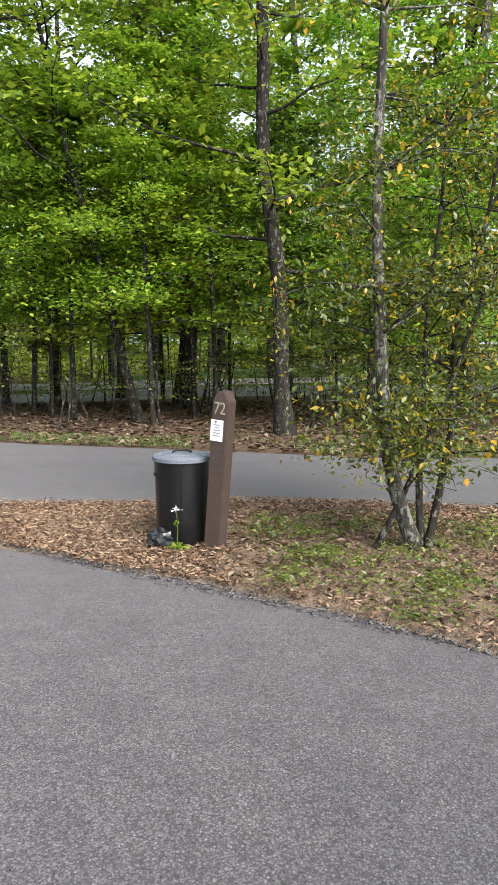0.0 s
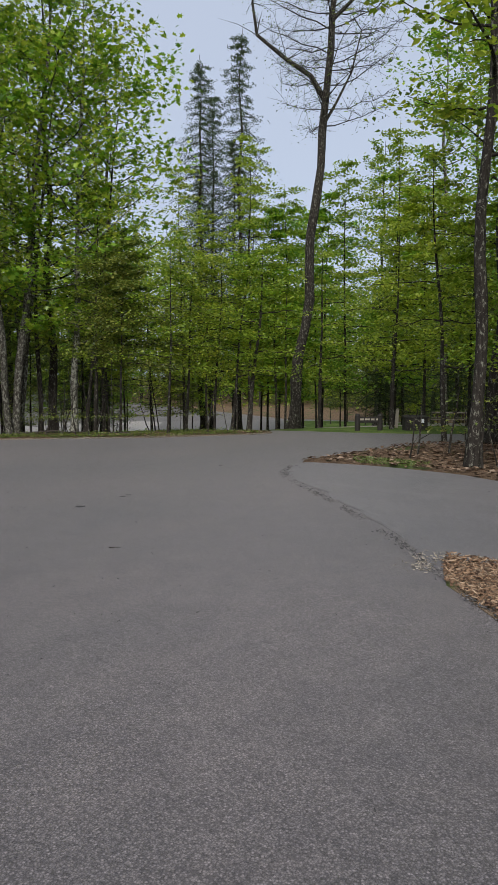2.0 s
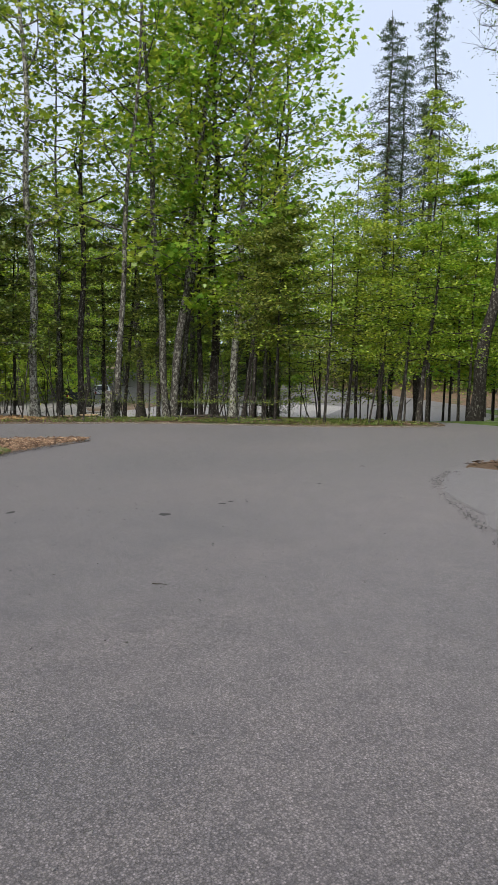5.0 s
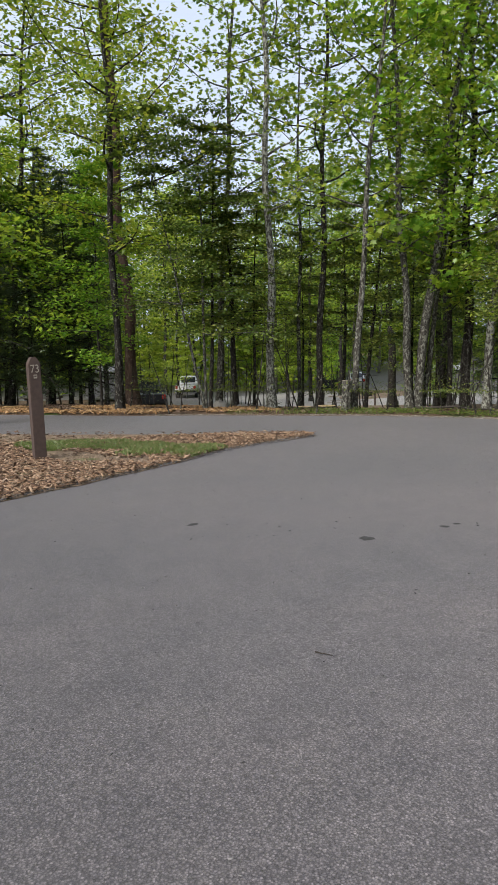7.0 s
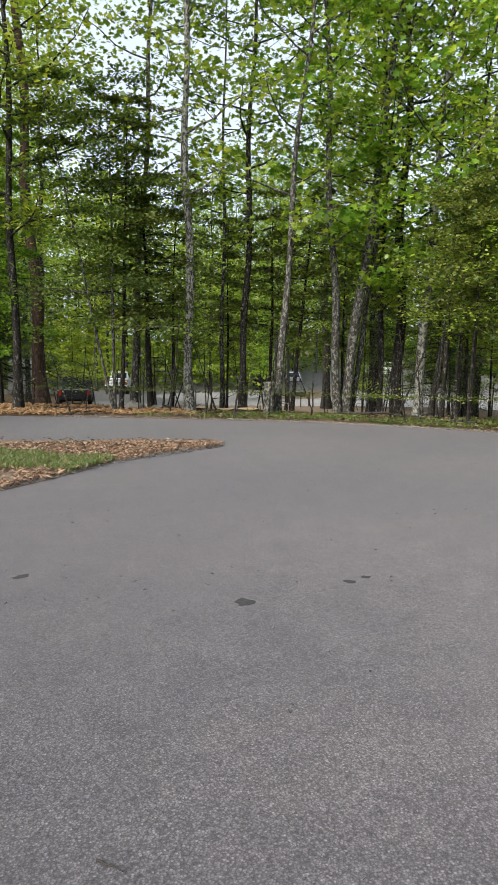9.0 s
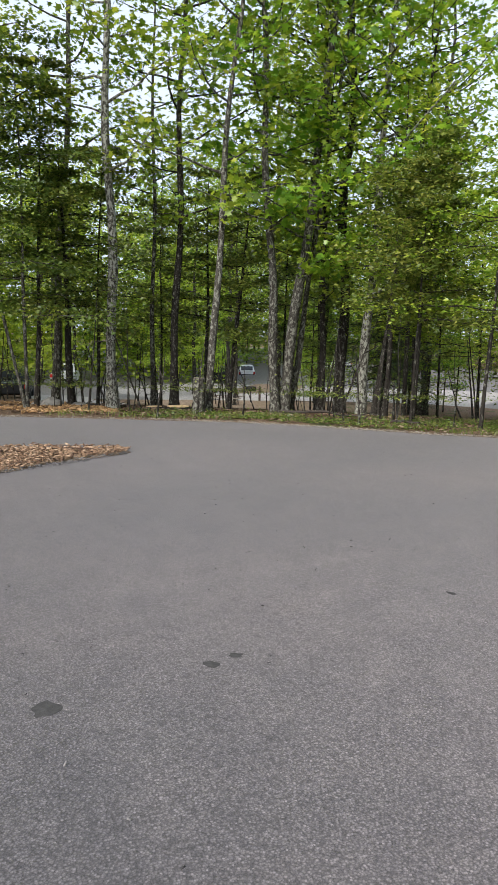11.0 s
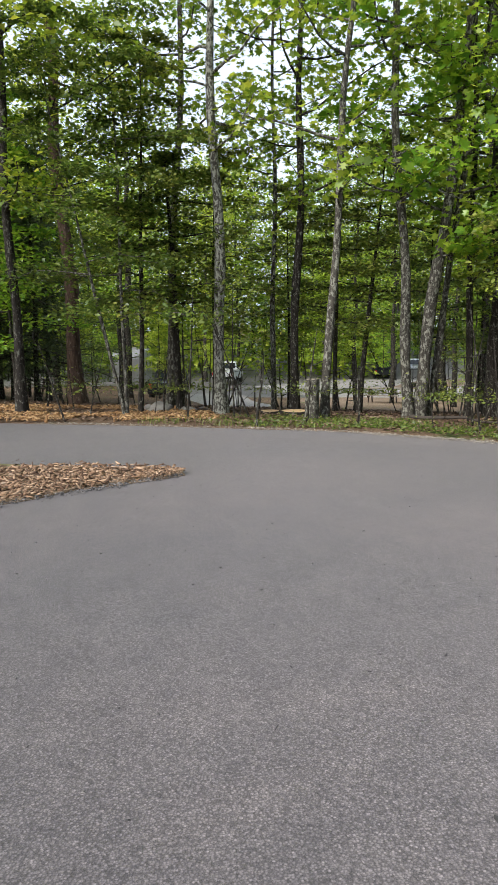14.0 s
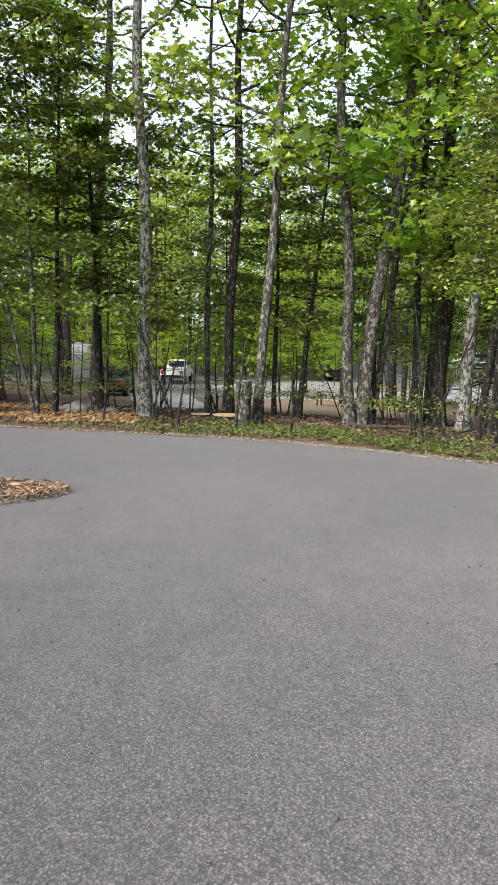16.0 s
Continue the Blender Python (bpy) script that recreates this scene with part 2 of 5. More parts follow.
PAPER = plain("white paper", (0.78, 0.78, 0.82), 0.7, vary=0.04)
INK = plain("grey ink", (0.28, 0.28, 0.36), 0.8)
CREAM = plain("cream paint", (0.3, 0.27, 0.22), 0.6, vary=0.08)
RUST = plain("black iron", (0.03, 0.028, 0.027), 0.7, 0.3)
ROCK = plain("grey stone", (0.2, 0.19, 0.175), 0.9, vary=0.4, scale=6, bump=0.5)
TRAILER_PAINT = plain("weathered grey-white panel", (0.27, 0.27, 0.275), 0.4, vary=0.12)
WHITE_PAINT = plain("white car paint", (0.72, 0.73, 0.75), 0.25, vary=0.03)
GREY_PAINT = plain("grey car paint", (0.16, 0.165, 0.175), 0.28, 0.4, vary=0.05)
DARK_PAINT = plain("dark car paint", (0.03, 0.032, 0.038), 0.25, 0.3, vary=0.1)
TYRE = plain("tyre rubber", (0.016, 0.016, 0.016), 0.85)
RIM = plain("alloy rim", (0.5, 0.5, 0.52), 0.3, 0.9, vary=0.05)
GLASS = plain("tinted window glass", (0.02, 0.024, 0.028), 0.06, vary=0.1, bump=0.0)
RED_LAMP = plain("red lamp lens", (0.35, 0.02, 0.02), 0.25)
FLOWER = plain("white petals", (0.75, 0.75, 0.72), 0.6)
BAG = plain("crumpled bag plastic", (0.025, 0.027, 0.032), 0.25, vary=0.3)


# ---- mesh helpers ----
def mesh_object(name, verts, faces, mat, parent=None, smooth=False):
    me = bpy.data.meshes.new(name)
    me.from_pydata([tuple(v) for v in verts], [], faces)
    me.materials.append(mat)
    if smooth:
        me.polygons.foreach_set("use_smooth", [True] * len(me.polygons))
    me.update()
    ob = new(name, me)
    ob.parent = parent
    return ob


def raw_mesh(name, verts, tris, mat, parent=None):
    """A mesh from arrays: verts (n, 3), tris (m, 3)."""
    me = bpy.data.meshes.new(name)
    n, m = len(verts), len(tris)
    me.vertices.add(n)
    me.vertices.foreach_set("co", np.asarray(verts, np.float32).ravel())
    me.loops.add(3 * m)
    me.loops.foreach_set("vertex_index", np.asarray(tris, np.int32).ravel())
    me.polygons.add(m)
    me.polygons.foreach_set("loop_start", np.arange(0, 3 * m, 3, dtype=np.int32))
    me.materials.append(mat)
    me.update()
    ob = new(name, me)
    ob.parent = parent
    return ob


def part(name, bm, mat, parent=None, label="", smooth=False):
    me = bpy.data.meshes.new(name)
    bm.normal_update()
    bm.to_mesh(me)
    bm.free()
    me.materials.append(mat)
    if smooth:
        me.polygons.foreach_set("use_smooth", [True] * len(me.polygons))
    ob = new(name, me)
    ob.parent = parent
    if label:
        ob["label"] = label
    return ob


def thing(name, x, y, z, turn, label, category, group=""):
    ob = new(name)
    ob.empty_display_size = 0.1
    ob.matrix_world = pose(x, y, z, 0, 0, turn)
    return tagged(ob, label, category, group)


def box(sx, sy, sz, at=(0, 0, 0), bevel=0.01, turn=None):
    bm = bmesh.new()
    bmesh.ops.create_cube(bm, size=1)
    bmesh.ops.scale(bm, vec=(sx, sy, sz), verts=bm.verts)
    if bevel:
        bmesh.ops.bevel(bm, geom=bm.edges[:], offset=bevel, segments=2, affect="EDGES")
    if turn is not None:
        bmesh.ops.transform(bm, matrix=turn, verts=bm.verts)
    bmesh.ops.translate(bm, vec=at, verts=bm.verts)
    return bm


def lathe(profile, sides=28, wobble=0.0):
    bm = bmesh.new()
    rings = []
    for r, z in profile:
        rings.append([bm.verts.new((r * math.cos(a) * (1 + wobble * math.sin(5 * a + 9 * z)), r * math.sin(a) * (1 + wobble * math.cos(7 * a + 5 * z)), z)) for a in [2 * math.pi * k / sides for k in range(sides)]])
    for a, b in zip(rings, rings[1:]):
        for k in range(sides):
            bm.faces.new((a[k], a[(k + 1) % sides], b[(k + 1) % sides], b[k]))
    bm.faces.new(rings[-1])
    bm.faces.new(rings[0][::-1])
    return bm


def softplus(a):
    return math.log1p(math.exp(min(a, 50.0)))


def slope(x, y):
    """Height of the land: level by the roads, falling away beyond the row of trees."""
    s = min(-0.85 * x + 0.53 * y, 110.0)
    return -0.12 * softplus((s - 19) / 1.2) + 0.24 * softplus((s - 44) / 3)


CUTS = [12, 15, 17, 18.5, 20, 21, 22, 23, 24.5, 27, 31, 35, 39, 42, 45, 48, 52, 58, 70, 110]


def drape(bm, lift):
    for s in CUTS:
        bmesh.ops.bisect_plane(bm, geom=bm.verts[:] + bm.edges[:] + bm.faces[:], plane_co=Vector((-0.85, 0.53, 0)) * (s / 1.0034), plane_no=(-0.85, 0.53, 0))
    for v in bm.verts:
        v.co.z += slope(v.co.x, v.co.y) + lift


def smooth_outline(points, step=0.35, jag=0.05, seed=1):
    rng = random.Random(seed)
    out = []
    n = len(points)
    for i in range(n):
        p0, p1, p2, p3 = [Vector(points[(i + k) % n]) for k in (-1, 0, 1, 2)]
        length = (p2 - p1).length
        steps = max(1, min(60, int(length / step)))
        for k in range(steps):
            t = k / steps
            q = 0.5 * ((2 * p1) + (p2 - p0) * t + (2 * p0 - 5 * p1 + 4 * p2 - p3) * t * t + (3 * p1 - p0 - 3 * p2 + p3) * t ** 3)
            if length > 12:
                q = p1.lerp(p2, t)
            j = jag * (noise.noise((q.x * 1.7, q.y * 1.7, seed)) + 0.6 * noise.noise((q.x * 6, q.y * 6, seed + 5)))
            out.append(q + Vector((j, j * 0.7 + rng.uniform(-0.2, 0.2) * jag)))
    return out


def inside(points, x, y):
    hit = False
    j = len(points) - 1
    for i in range(len(points)):
        a, b = points[i], points[j]
        if (a[1] > y) != (b[1] > y) and x < (b[0] - a[0]) * (y - a[1]) / (b[1] - a[1]) + a[0]:
            hit = not hit
        j = i
    return hit


def verge(name, points, rise, mat, label, seed=1, rings=((0.12, 0.6), (0.5, 1.0)), jag=0.07):
    """A raised island of ground: a crumbling rim, then a fill at the full rise."""
    line = smooth_outline(points, 0.35, jag, seed)
    area = sum(a.x * b.y - b.x * a.y for a, b in zip(line, line[1:] + line[:1]))
    if area < 0:
        line.reverse()
    n = len(line)
    normals = []
    for i in range(n):
        d = (line[(i + 1) % n] - line[i - 1]).normalized()
        normals.append(Vector((-d.y, d.x)))
    bm = bmesh.new()
    loops = [[bm.verts.new((p.x, p.y, -0.03)) for p in line], [bm.verts.new((p.x, p.y, 0.006)) for p in line]]
    for inset, part_rise in rings:
        loops.append([bm.verts.new((p.x + q.x * inset, p.y + q.y * inset, rise * part_rise * (0.8 + 0.4 * noise.noise((p.x, p.y, seed))))) for p, q in zip(line, normals)])
    for a, b in zip(loops, loops[1:]):
        for i in range(n):
            bm.faces.new((a[i], a[(i + 1) % n], b[(i + 1) % n], b[i]))
    top = loops[-1]
    for tri in tessellate_polygon([[v.co for v in top]]):
        try:
            bm.faces.new([top[k] for k in tri])
        except ValueError:
            pass
    drape(bm, 0.0)
    bmesh.ops.recalc_face_normals(bm, faces=bm.faces)
    ob = part(name, bm, mat)
    return tagged(ob, label, "ground", kind="structure"), line


# ---- ground and roads ----
bm = bmesh.new()
bm.faces.new([bm.verts.new(p) for p in ((-900, -900, 0), (900, -900, 0), (900, 900, 0), (-900, 900, 0))])
drape(bm, -0.12)
tagged(part("ground", bm, LITTER), "forest floor covered in brown leaf litter", "ground", kind="structure")
bm = bmesh.new()
bm.faces.new([bm.verts.new(p) for p in ((-120, -26, 0), (26, -26, 0), (26, 60, 0), (-120, 60, 0))])
drape(bm, 0.0)
tagged(part("road", bm, ASPHALT), "worn grey asphalt campground road with pale grit", "road", kind="structure")

MULCH = [(-2.25, 5.3), (-1.9, 4.6), (-1.26, 4.04), (-0.36, 3.53), (0.31, 3.12), (1.02, 2.62), (1.66, 2.12), (3.2, 1.0), (7, -1), (12, -2), (12, 3.4), (5.5, 4.6), (2.87, 5.02), (1.69, 5.3), (0.59, 5.45), (-0.62, 5.36), (-1.62, 5.38)]
TONGUE = [(-6.95, 9.9), (-5.5, 10.16), (-4.1, 10.0), (-2.5, 9.35), (-1.12, 8.93), (0.63, 8.44), (2.24, 7.96), (3.96, 7.76), (24, 6.5), (24, 24), (6, 19.5), (1, 18.4), (-2.6, 16.9), (-4.7, 15.7), (-6.61, 14.5), (-7.0, 12.9), (-7.2, 10.8)]
TREE_ROW = [(-11.6, 14.7), (-12.0, 13.6), (-12.6, 12.4), (-13.3, 11.5), (-14.0, 10.9), (-14.8, 10.2), (-15.5, 9.2), (-16.1, 7.8), (-16.9, 5.8), (-17.4, 4.1), (-18.1, 2.6), (-19, 0.8), (-20, -4), (-20, -24), (-60, -24), (-60, 8), (-47, 9), (-45.5, 14), (-45, 19), (-44.5, 26), (-42, 32), (-36, 35), (-31, 34.5), (-22, 24.8), (-15.0, 17.8), (-12.3, 15.7)]
CAMP = [(-22.3, 12), (-30, 12.2), (-44, 13.5), (-44, 24), (-36, 27), (-26, 20)]
GRAVEL = [(-15.0, 20.2), (-11, 20.4), (-7, 20.8), (-3.5, 21.2), (0, 23), (6, 26), (6, 28.6), (-1, 26.2), (-5.5, 24.5), (-7.5, 25), (-11.5, 22.8), (-15.8, 22.4)]
LOOP = [(-37, 28), (-44.3, 25.5), (-46, 16), (-58, 14), (-70, 28), (-78, 44), (-62, 53), (-50, 47), (-42, 38)]
PAD = [(-23.5, 7.6), (-47, 8.2), (-47, 12), (-30, 10.5), (-24, 9.2)]
LAWN_EDGE = [(-13.8, 17.4), (-11.0, 16.3), (-9.0, 16.65), (-7.96, 17.25), (-5.6, 19.2), (-2.5, 21.4), (2, 23.2), (24, 27), (24, 58), (-38, 58), (-34, 48), (-26, 33), (-17.5, 21)]
SITE_ISLAND = [(-12.8, 6.5), (-12.5, 6.56), (-11.7, 5.1), (-10.1, 3.45), (-9.2, 2.4), (-8.6, 1.65), (-7.6, -1), (-7.4, -12), (-17, -12), (-16.9, -2), (-15.4, 0.3), (-14.5, 1.9), (-13.9, 3.5), (-13.3, 5.2)]
CROSSING = [(-6.9, 9.9), (-6.5, 8.8), (-5.9, 8.1), (-4.9, 7.4), (-4.2, 6.85), (-3.3, 6.1), (-2.6, 5.45), (-2.1, 4.95), (-1.2, 5.0), (3.0, 4.7), (12, 2.9), (24, 2.4), (24, 7.0), (4.0, 8.1), (-1.0, 9.3), (-5.0, 10.5)]
MEDIAN = [(-52, 24), (-55, 23.6), (-66, 31), (-68, 35), (-62, 34), (-55, 29)]
FAR_SIDE = [(-54, 58), (-66, 54), (-80, 49), (-98, 44), (-118, 40), (-118, 58)]
_, mulch_line = verge("mulch_island", MULCH, 0.05, EARTH, "trodden earth island strewn with wood mulch", 3)
_, tongue_line = verge("wooded_verge", TONGUE, 0.06, LITTER, "leaf-littered wooded verge with mossy grass edge", 5)
_, row_line = verge("tree_row_verge", TREE_ROW, 0.05, LITTER, "leaf-littered ground under the row of trees", 7)
verge("lawn", LAWN_EDGE, 0.04, LAWN, "rough mown grass beyond the road", 9)
verge("crossing_road", CROSSING, 0.016, ASPHALT_SMOOTH, "smoother newer asphalt of the crossing road", 27, ((0.025, 1.0), (0.3, 1.0)), 0.09)
_, site_line = verge("site_island", SITE_ISLAND, 0.035, EARTH, "earth island with mulch and a strip of grass", 11, ((0.1, 0.5), (0.32, 1.0)))
verge("camp_ground", CAMP, 0.085, EARTH, "bare tan earth of the campsite", 19, ((0.3, 0.6), (0.9, 1.0)))
verge("gravel_lane", GRAVEL, 0.075, GRIT, "pale gravel lane across the grass", 21, ((0.1, 0.8), (0.3, 1.0)))
# Pad and loop get their open-sky light from the pale colour.
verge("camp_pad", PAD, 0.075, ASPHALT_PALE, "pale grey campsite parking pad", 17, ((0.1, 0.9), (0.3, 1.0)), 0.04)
verge("lane_loop", LOOP, 0.03, ASPHALT_PALE, "campground loop asphalt with open-sky light in its pale colour", 23, ((0.2, 0.9), (0.5, 1.0)), 0.05)
verge("median", MEDIAN, 0.1, EARTH, "brown grassy strip between campground lanes", 13)
verge("far_verge", FAR_SIDE, 0.05, LAWN, "grass beyond the parked vehicles", 15)


# ---- scattered small stuff on the ground ----
def leaf_arrays(centers, size, flat, rng, width=0.55, fold=0.12, droop=0.0):
    """Folded diamond leaves at centres: verts, tris. flat: 0 any way up, 1 lying level."""
    n = len(centers)
    a = rng.uniform(0, 2 * np.pi, n)
    pitch = rng.normal(-droop, 1, n) * (1 - flat) * 0.7 - droop
    roll = rng.normal(0, 1, n) * (1 - flat) * 0.9
    size = size * rng.uniform(0.65, 1.3, n)
    d = np.stack([np.cos(a) * np.cos(pitch), np.sin(a) * np.cos(pitch), np.sin(pitch)], 1)
    side = np.stack([-np.sin(a), np.cos(a), np.zeros(n)], 1)
    up = np.cross(d, side)
    s = side * np.cos(roll)[:, None] + up * np.sin(roll)[:, None]
    nrm = np.cross(d, s)
    L = size[:, None]
    p0 = centers - d * L * 0.5
    p1 = centers + s * L * width * 0.5 - d * L * 0.08 + nrm * L * fold
    p2 = centers + d * L * 0.5
    p3 = centers - s * L * width * 0.5 - d * L * 0.08 + nrm * L * fold
    verts = np.stack([p0, p1, p2, p3], 1).reshape(-1, 3)
    k = np.arange(n)[:, None] * 4
    tris = np.concatenate([k + [0, 2, 1], k + [0, 3, 2]], 1).reshape(-1, 3)
    return verts, tris


LOBES = ((-0.5, 0.0), (-0.3, 0.2), (-0.22, 0.5), (-0.02, 0.22), (0.26, 0.46), (0.2, 0.14), (0.5, 0.0), (0.2, -0.14), (0.26, -0.46), (-0.02, -0.22), (-0.22, -0.5), (-0.3, -0.2))


def lobed_arrays(centers, size, flat, rng, droop=0.2):
    """Five-lobed broad leaves at centres: verts, tris."""
    n = len(centers)
    a = rng.uniform(0, 2 * np.pi, n)
    pitch = rng.normal(-droop, 1, n) * (1 - flat) * 0.7 - droop
    roll = rng.normal(0, 1, n) * (1 - flat) * 0.9
    size = size * rng.uniform(0.55, 1.25, n)
    d = np.stack([np.cos(a) * np.cos(pitch), np.sin(a) * np.cos(pitch), np.sin(pitch)], 1)
    side = np.stack([-np.sin(a), np.cos(a), np.zeros(n)], 1)
    up = np.cross(d, side)
    s = side * np.cos(roll)[:, None] + up * np.sin(roll)[:, None]
    nrm = np.cross(d, s)
    L = size[:, None]
    curl = rng.uniform(-0.05, 0.22, n)[:, None]
    rim = [centers + d * L * p + s * L * q + nrm * L * (abs(q) * curl * 1.6 - curl * p * p) for p, q in LOBES]
    verts = np.stack([centers - d * L * 0.06] + rim, 1).reshape(-1, 3)
    m = len(LOBES)
    k = np.arange(n)[:, None] * (m + 1)
    tris = np.concatenate([k + [0, 1 + i, 1 + (i + 1) % m] for i in range(m)], 1).reshape(-1, 3)
    return verts, tris


def scatter_points(line, n, bounds, rng, keep=None):
    """Random points inside an outline and bounds (x0, x1, y0, y1)."""
    pts = [(p.x, p.y) for p in line]
    out = []
    while len(out) < n:
        x, y = rng.uniform(bounds[0], bounds[1]), rng.uniform(bounds[2], bounds[3])
        if inside(pts, x, y) and (keep is None or keep(x, y)):
            out.append((x, y, slope(x, y)))
    return np.array(out)


def chips(name, pts, rng, label, lift, size=0.09, mat=CHIPS):
    """Splintered chips: thin four-sided slivers."""
    n = len(pts)
    a, tilt = rng.uniform(0, 2 * np.pi, n), rng.normal(0, 0.28, n)
    L = size * rng.uniform(0.35, 1.5, n)
    W, T = L * rng.uniform(0.12, 0.4, n), L * 0.07 + 0.003
    d = np.stack([np.cos(a) * np.cos(tilt), np.sin(a) * np.cos(tilt), np.sin(tilt)], 1)
    s = np.stack([-np.sin(a), np.cos(a), rng.normal(0, 0.25, n)], 1)
    u = np.cross(d, s)
    c = pts + np.array([0, 0, 1.0]) * (lift + rng.uniform(0, 0.03, n))[:, None]
    corner = []
    for sd, ss, su in ((-1, -1, -1), (1, -0.5, -1), (1, 0.6, -1), (-1, 1, -1), (-1, -1, 1), (1, -0.5, 1), (1, 0.6, 1), (-1, 1, 1)):
        corner.append(c + d * (sd * L / 2)[:, None] + s * (ss * W / 2)[:, None] + u * (su * T / 2)[:, None])
    verts = np.stack(corner, 1).reshape(-1, 3)
    k = np.arange(n)[:, None] * 8
    quads = ((4, 5, 6, 7), (0, 1, 5, 4), (1, 2, 6, 5), (2, 3, 7, 6), (3, 0, 4, 7))
    tris = np.concatenate([np.concatenate([k + [q[0], q[1], q[2]], k + [q[0], q[2], q[3]]], 1) for q in quads], 1).reshape(-1, 3)
    return tagged(raw_mesh(name, verts, tris, mat), label, "mulch", kind="stuff")


def blades(name, pts, rng, label, height, mat=GRASS, lift=0.02):
    n = len(pts)
    a = rng.uniform(0, 2 * np.pi, n)
    h = height * rng.uniform(0.4, 1.3, n)
    lean = rng.normal(0, 0.45, (n, 2)) * h[:, None]
    w = np.stack([np.cos(a), np.sin(a), np.zeros(n)], 1) * (0.004 + 0.03 * h)[:, None]
    base = pts + np.array([0, 0, lift])
    mid = base + np.stack([lean[:, 0] * 0.35, lean[:, 1] * 0.35, h * 0.6], 1)
    tip = base + np.stack([lean[:, 0], lean[:, 1], h], 1)
    verts = np.stack([base - w, base + w, mid + w * 0.8, mid - w * 0.8, tip], 1).reshape(-1, 3)
    k = np.arange(n)[:, None] * 5
    tris = np.concatenate([k + [0, 1, 2], k + [0, 2, 3], k + [3, 2, 4]], 1).reshape(-1, 3)
    return tagged(raw_mesh(name, verts, tris, mat), label, "grass", kind="stuff")


def fallen(name, pts, rng, label, size=0.075, lift=0.03):
    pts = pts + np.array([0, 0, 1.0]) * (lift + rng.uniform(0, 0.03, len(pts)))[:, None]
    v, t = leaf_arrays(pts, size, 0.75, rng)
    return tagged(raw_mesh(name, v, t, DEAD_LEAF), label, "leaf litter", kind="stuff")


def weeds(name, pts, rng, label, size, spread, count, mat=LEAF_WOOD, lift=0.03):
    c = np.repeat(pts, count, 0) + rng.normal(0, 1, (len(pts) * count, 3)) * np.array([spread, spread, spread * 0.5])
    c[:, 2] = np.maximum(c[:, 2], np.repeat(pts[:, 2], count) + lift) + 0.02
    v, t = leaf_arrays(c, size, 0.45, rng)
    return tagged(raw_mesh(name, v, t, mat), label, "weeds", kind="stuff")


rng = np.random.default_rng(4)
chips("mulch", scatter_points(mulch_line, 22000, (-2.4, 4.5, 0.5, 5.6), rng, lambda x, y: rng.random() < (1.0 if x < 0.4 or y > 4.4 else 0.35)), rng, "loose tan wood mulch chips", 0.03, 0.038)
fallen("fallen_leaves", scatter_points(mulch_line, 3500, (0.2, 6, -0.5, 5.2), rng), rng, "brown fallen leaves on the island", 0.06, 0.05)
weeds("weeds", scatter_points(mulch_line, 90, (0.5, 4.2, 1.8, 4.9), rng, lambda x, y: noise.noise((x * 1.3, y * 1.3, 2)) > -0.05), rng, "low green weeds among the leaf litter", 0.034, 0.09, 34, LEAF_DULL, 0.05)
tufts = scatter_points(mulch_line, 62, (0.7, 3.8, 2.5, 4.4), rng, lambda x, y: noise.noise((x * 1.1, y * 1.1, 12)) > -0.05)
tufts[:, 2] += 0.07
weeds("weeds", tufts, rng, "fresh green weeds round the foot of the shrub", 0.036, 0.085, 46, LEAF_DULL, 0.05)
chips("mulch", scatter_points(site_line, 18000, (-13.2, -8, -1, 6.7), rng, lambda x, y: noise.noise((x * 0.6, y * 0.6, 8)) > -0.3 or y > 3.6), rng, "shredded brown wood mulch", 0.03, 0.06)
blades("grass", scatter_points(site_line, 15000, (-13, -9.5, 1.8, 5.0), rng, lambda x, y: abs((x + 11.9) * 0.8 - (y - 3.6) * 0.6) < 0.5 + 0.4 * noise.noise((x * 2, y * 2, 1))), rng, "tuft of green grass on the island", 0.055, lift=0.03)
fallen("fallen_leaves", scatter_points(site_line, 3000, (-16, -8, -3, 6), rng), rng, "brown leaves on the earth island", 0.08, 0.035)
fallen("fallen_leaves", scatter_points(tongue_line, 14000, (-7, 8, 7.5, 16), rng), rng, "deep brown oak leaf litter", 0.1, 0.05)
blades("grass", scatter_points(tongue_line, 11000, (-7, 5, 7.6, 12.5), rng, lambda x, y: noise.noise((x * 0.7, y * 0.7, 4)) > 0.0 and y < 10.9 - 0.25 * (x + 5) * (x > -5)), rng, "short patchy grass along the asphalt", 0.036, lift=0.05)
fallen("fallen_leaves", scatter_points(row_line, 14000, (-24, -10.8, 2, 15), rng), rng, "brown leaves under the row of trees", 0.085, 0.04)
blades("grass", scatter_points(row_line, 5000, (-18, -10.8, 6, 15), rng, lambda x, y: noise.noise((x * 0.9, y * 0.9, 6)) > 0.0), rng, "thin grass along the asphalt edge", 0.07, LEAF_DULL, 0.03)
weeds("weeds", scatter_points(row_line, 230, (-17.5, -10.8, 7.5, 14.5), rng, lambda x, y: noise.noise((x * 0.8, y * 0.8, 9)) > -0.2 and -0.85 * x + 0.53 * y < 19.6), rng, "low green weeds along the asphalt edge", 0.05, 0.12, 30, LEAF_DULL, 0.04)

chips("pine_straw", scatter_points(row_line, 5000, (-21, -17.2, 0.5, 7.4), rng, lambda x, y: noise.noise((x * 0.7, y * 0.7, 14)) > -0.15), rng, "orange-brown pine straw beside the road", 0.05, 0.1, PINE_STRAW)


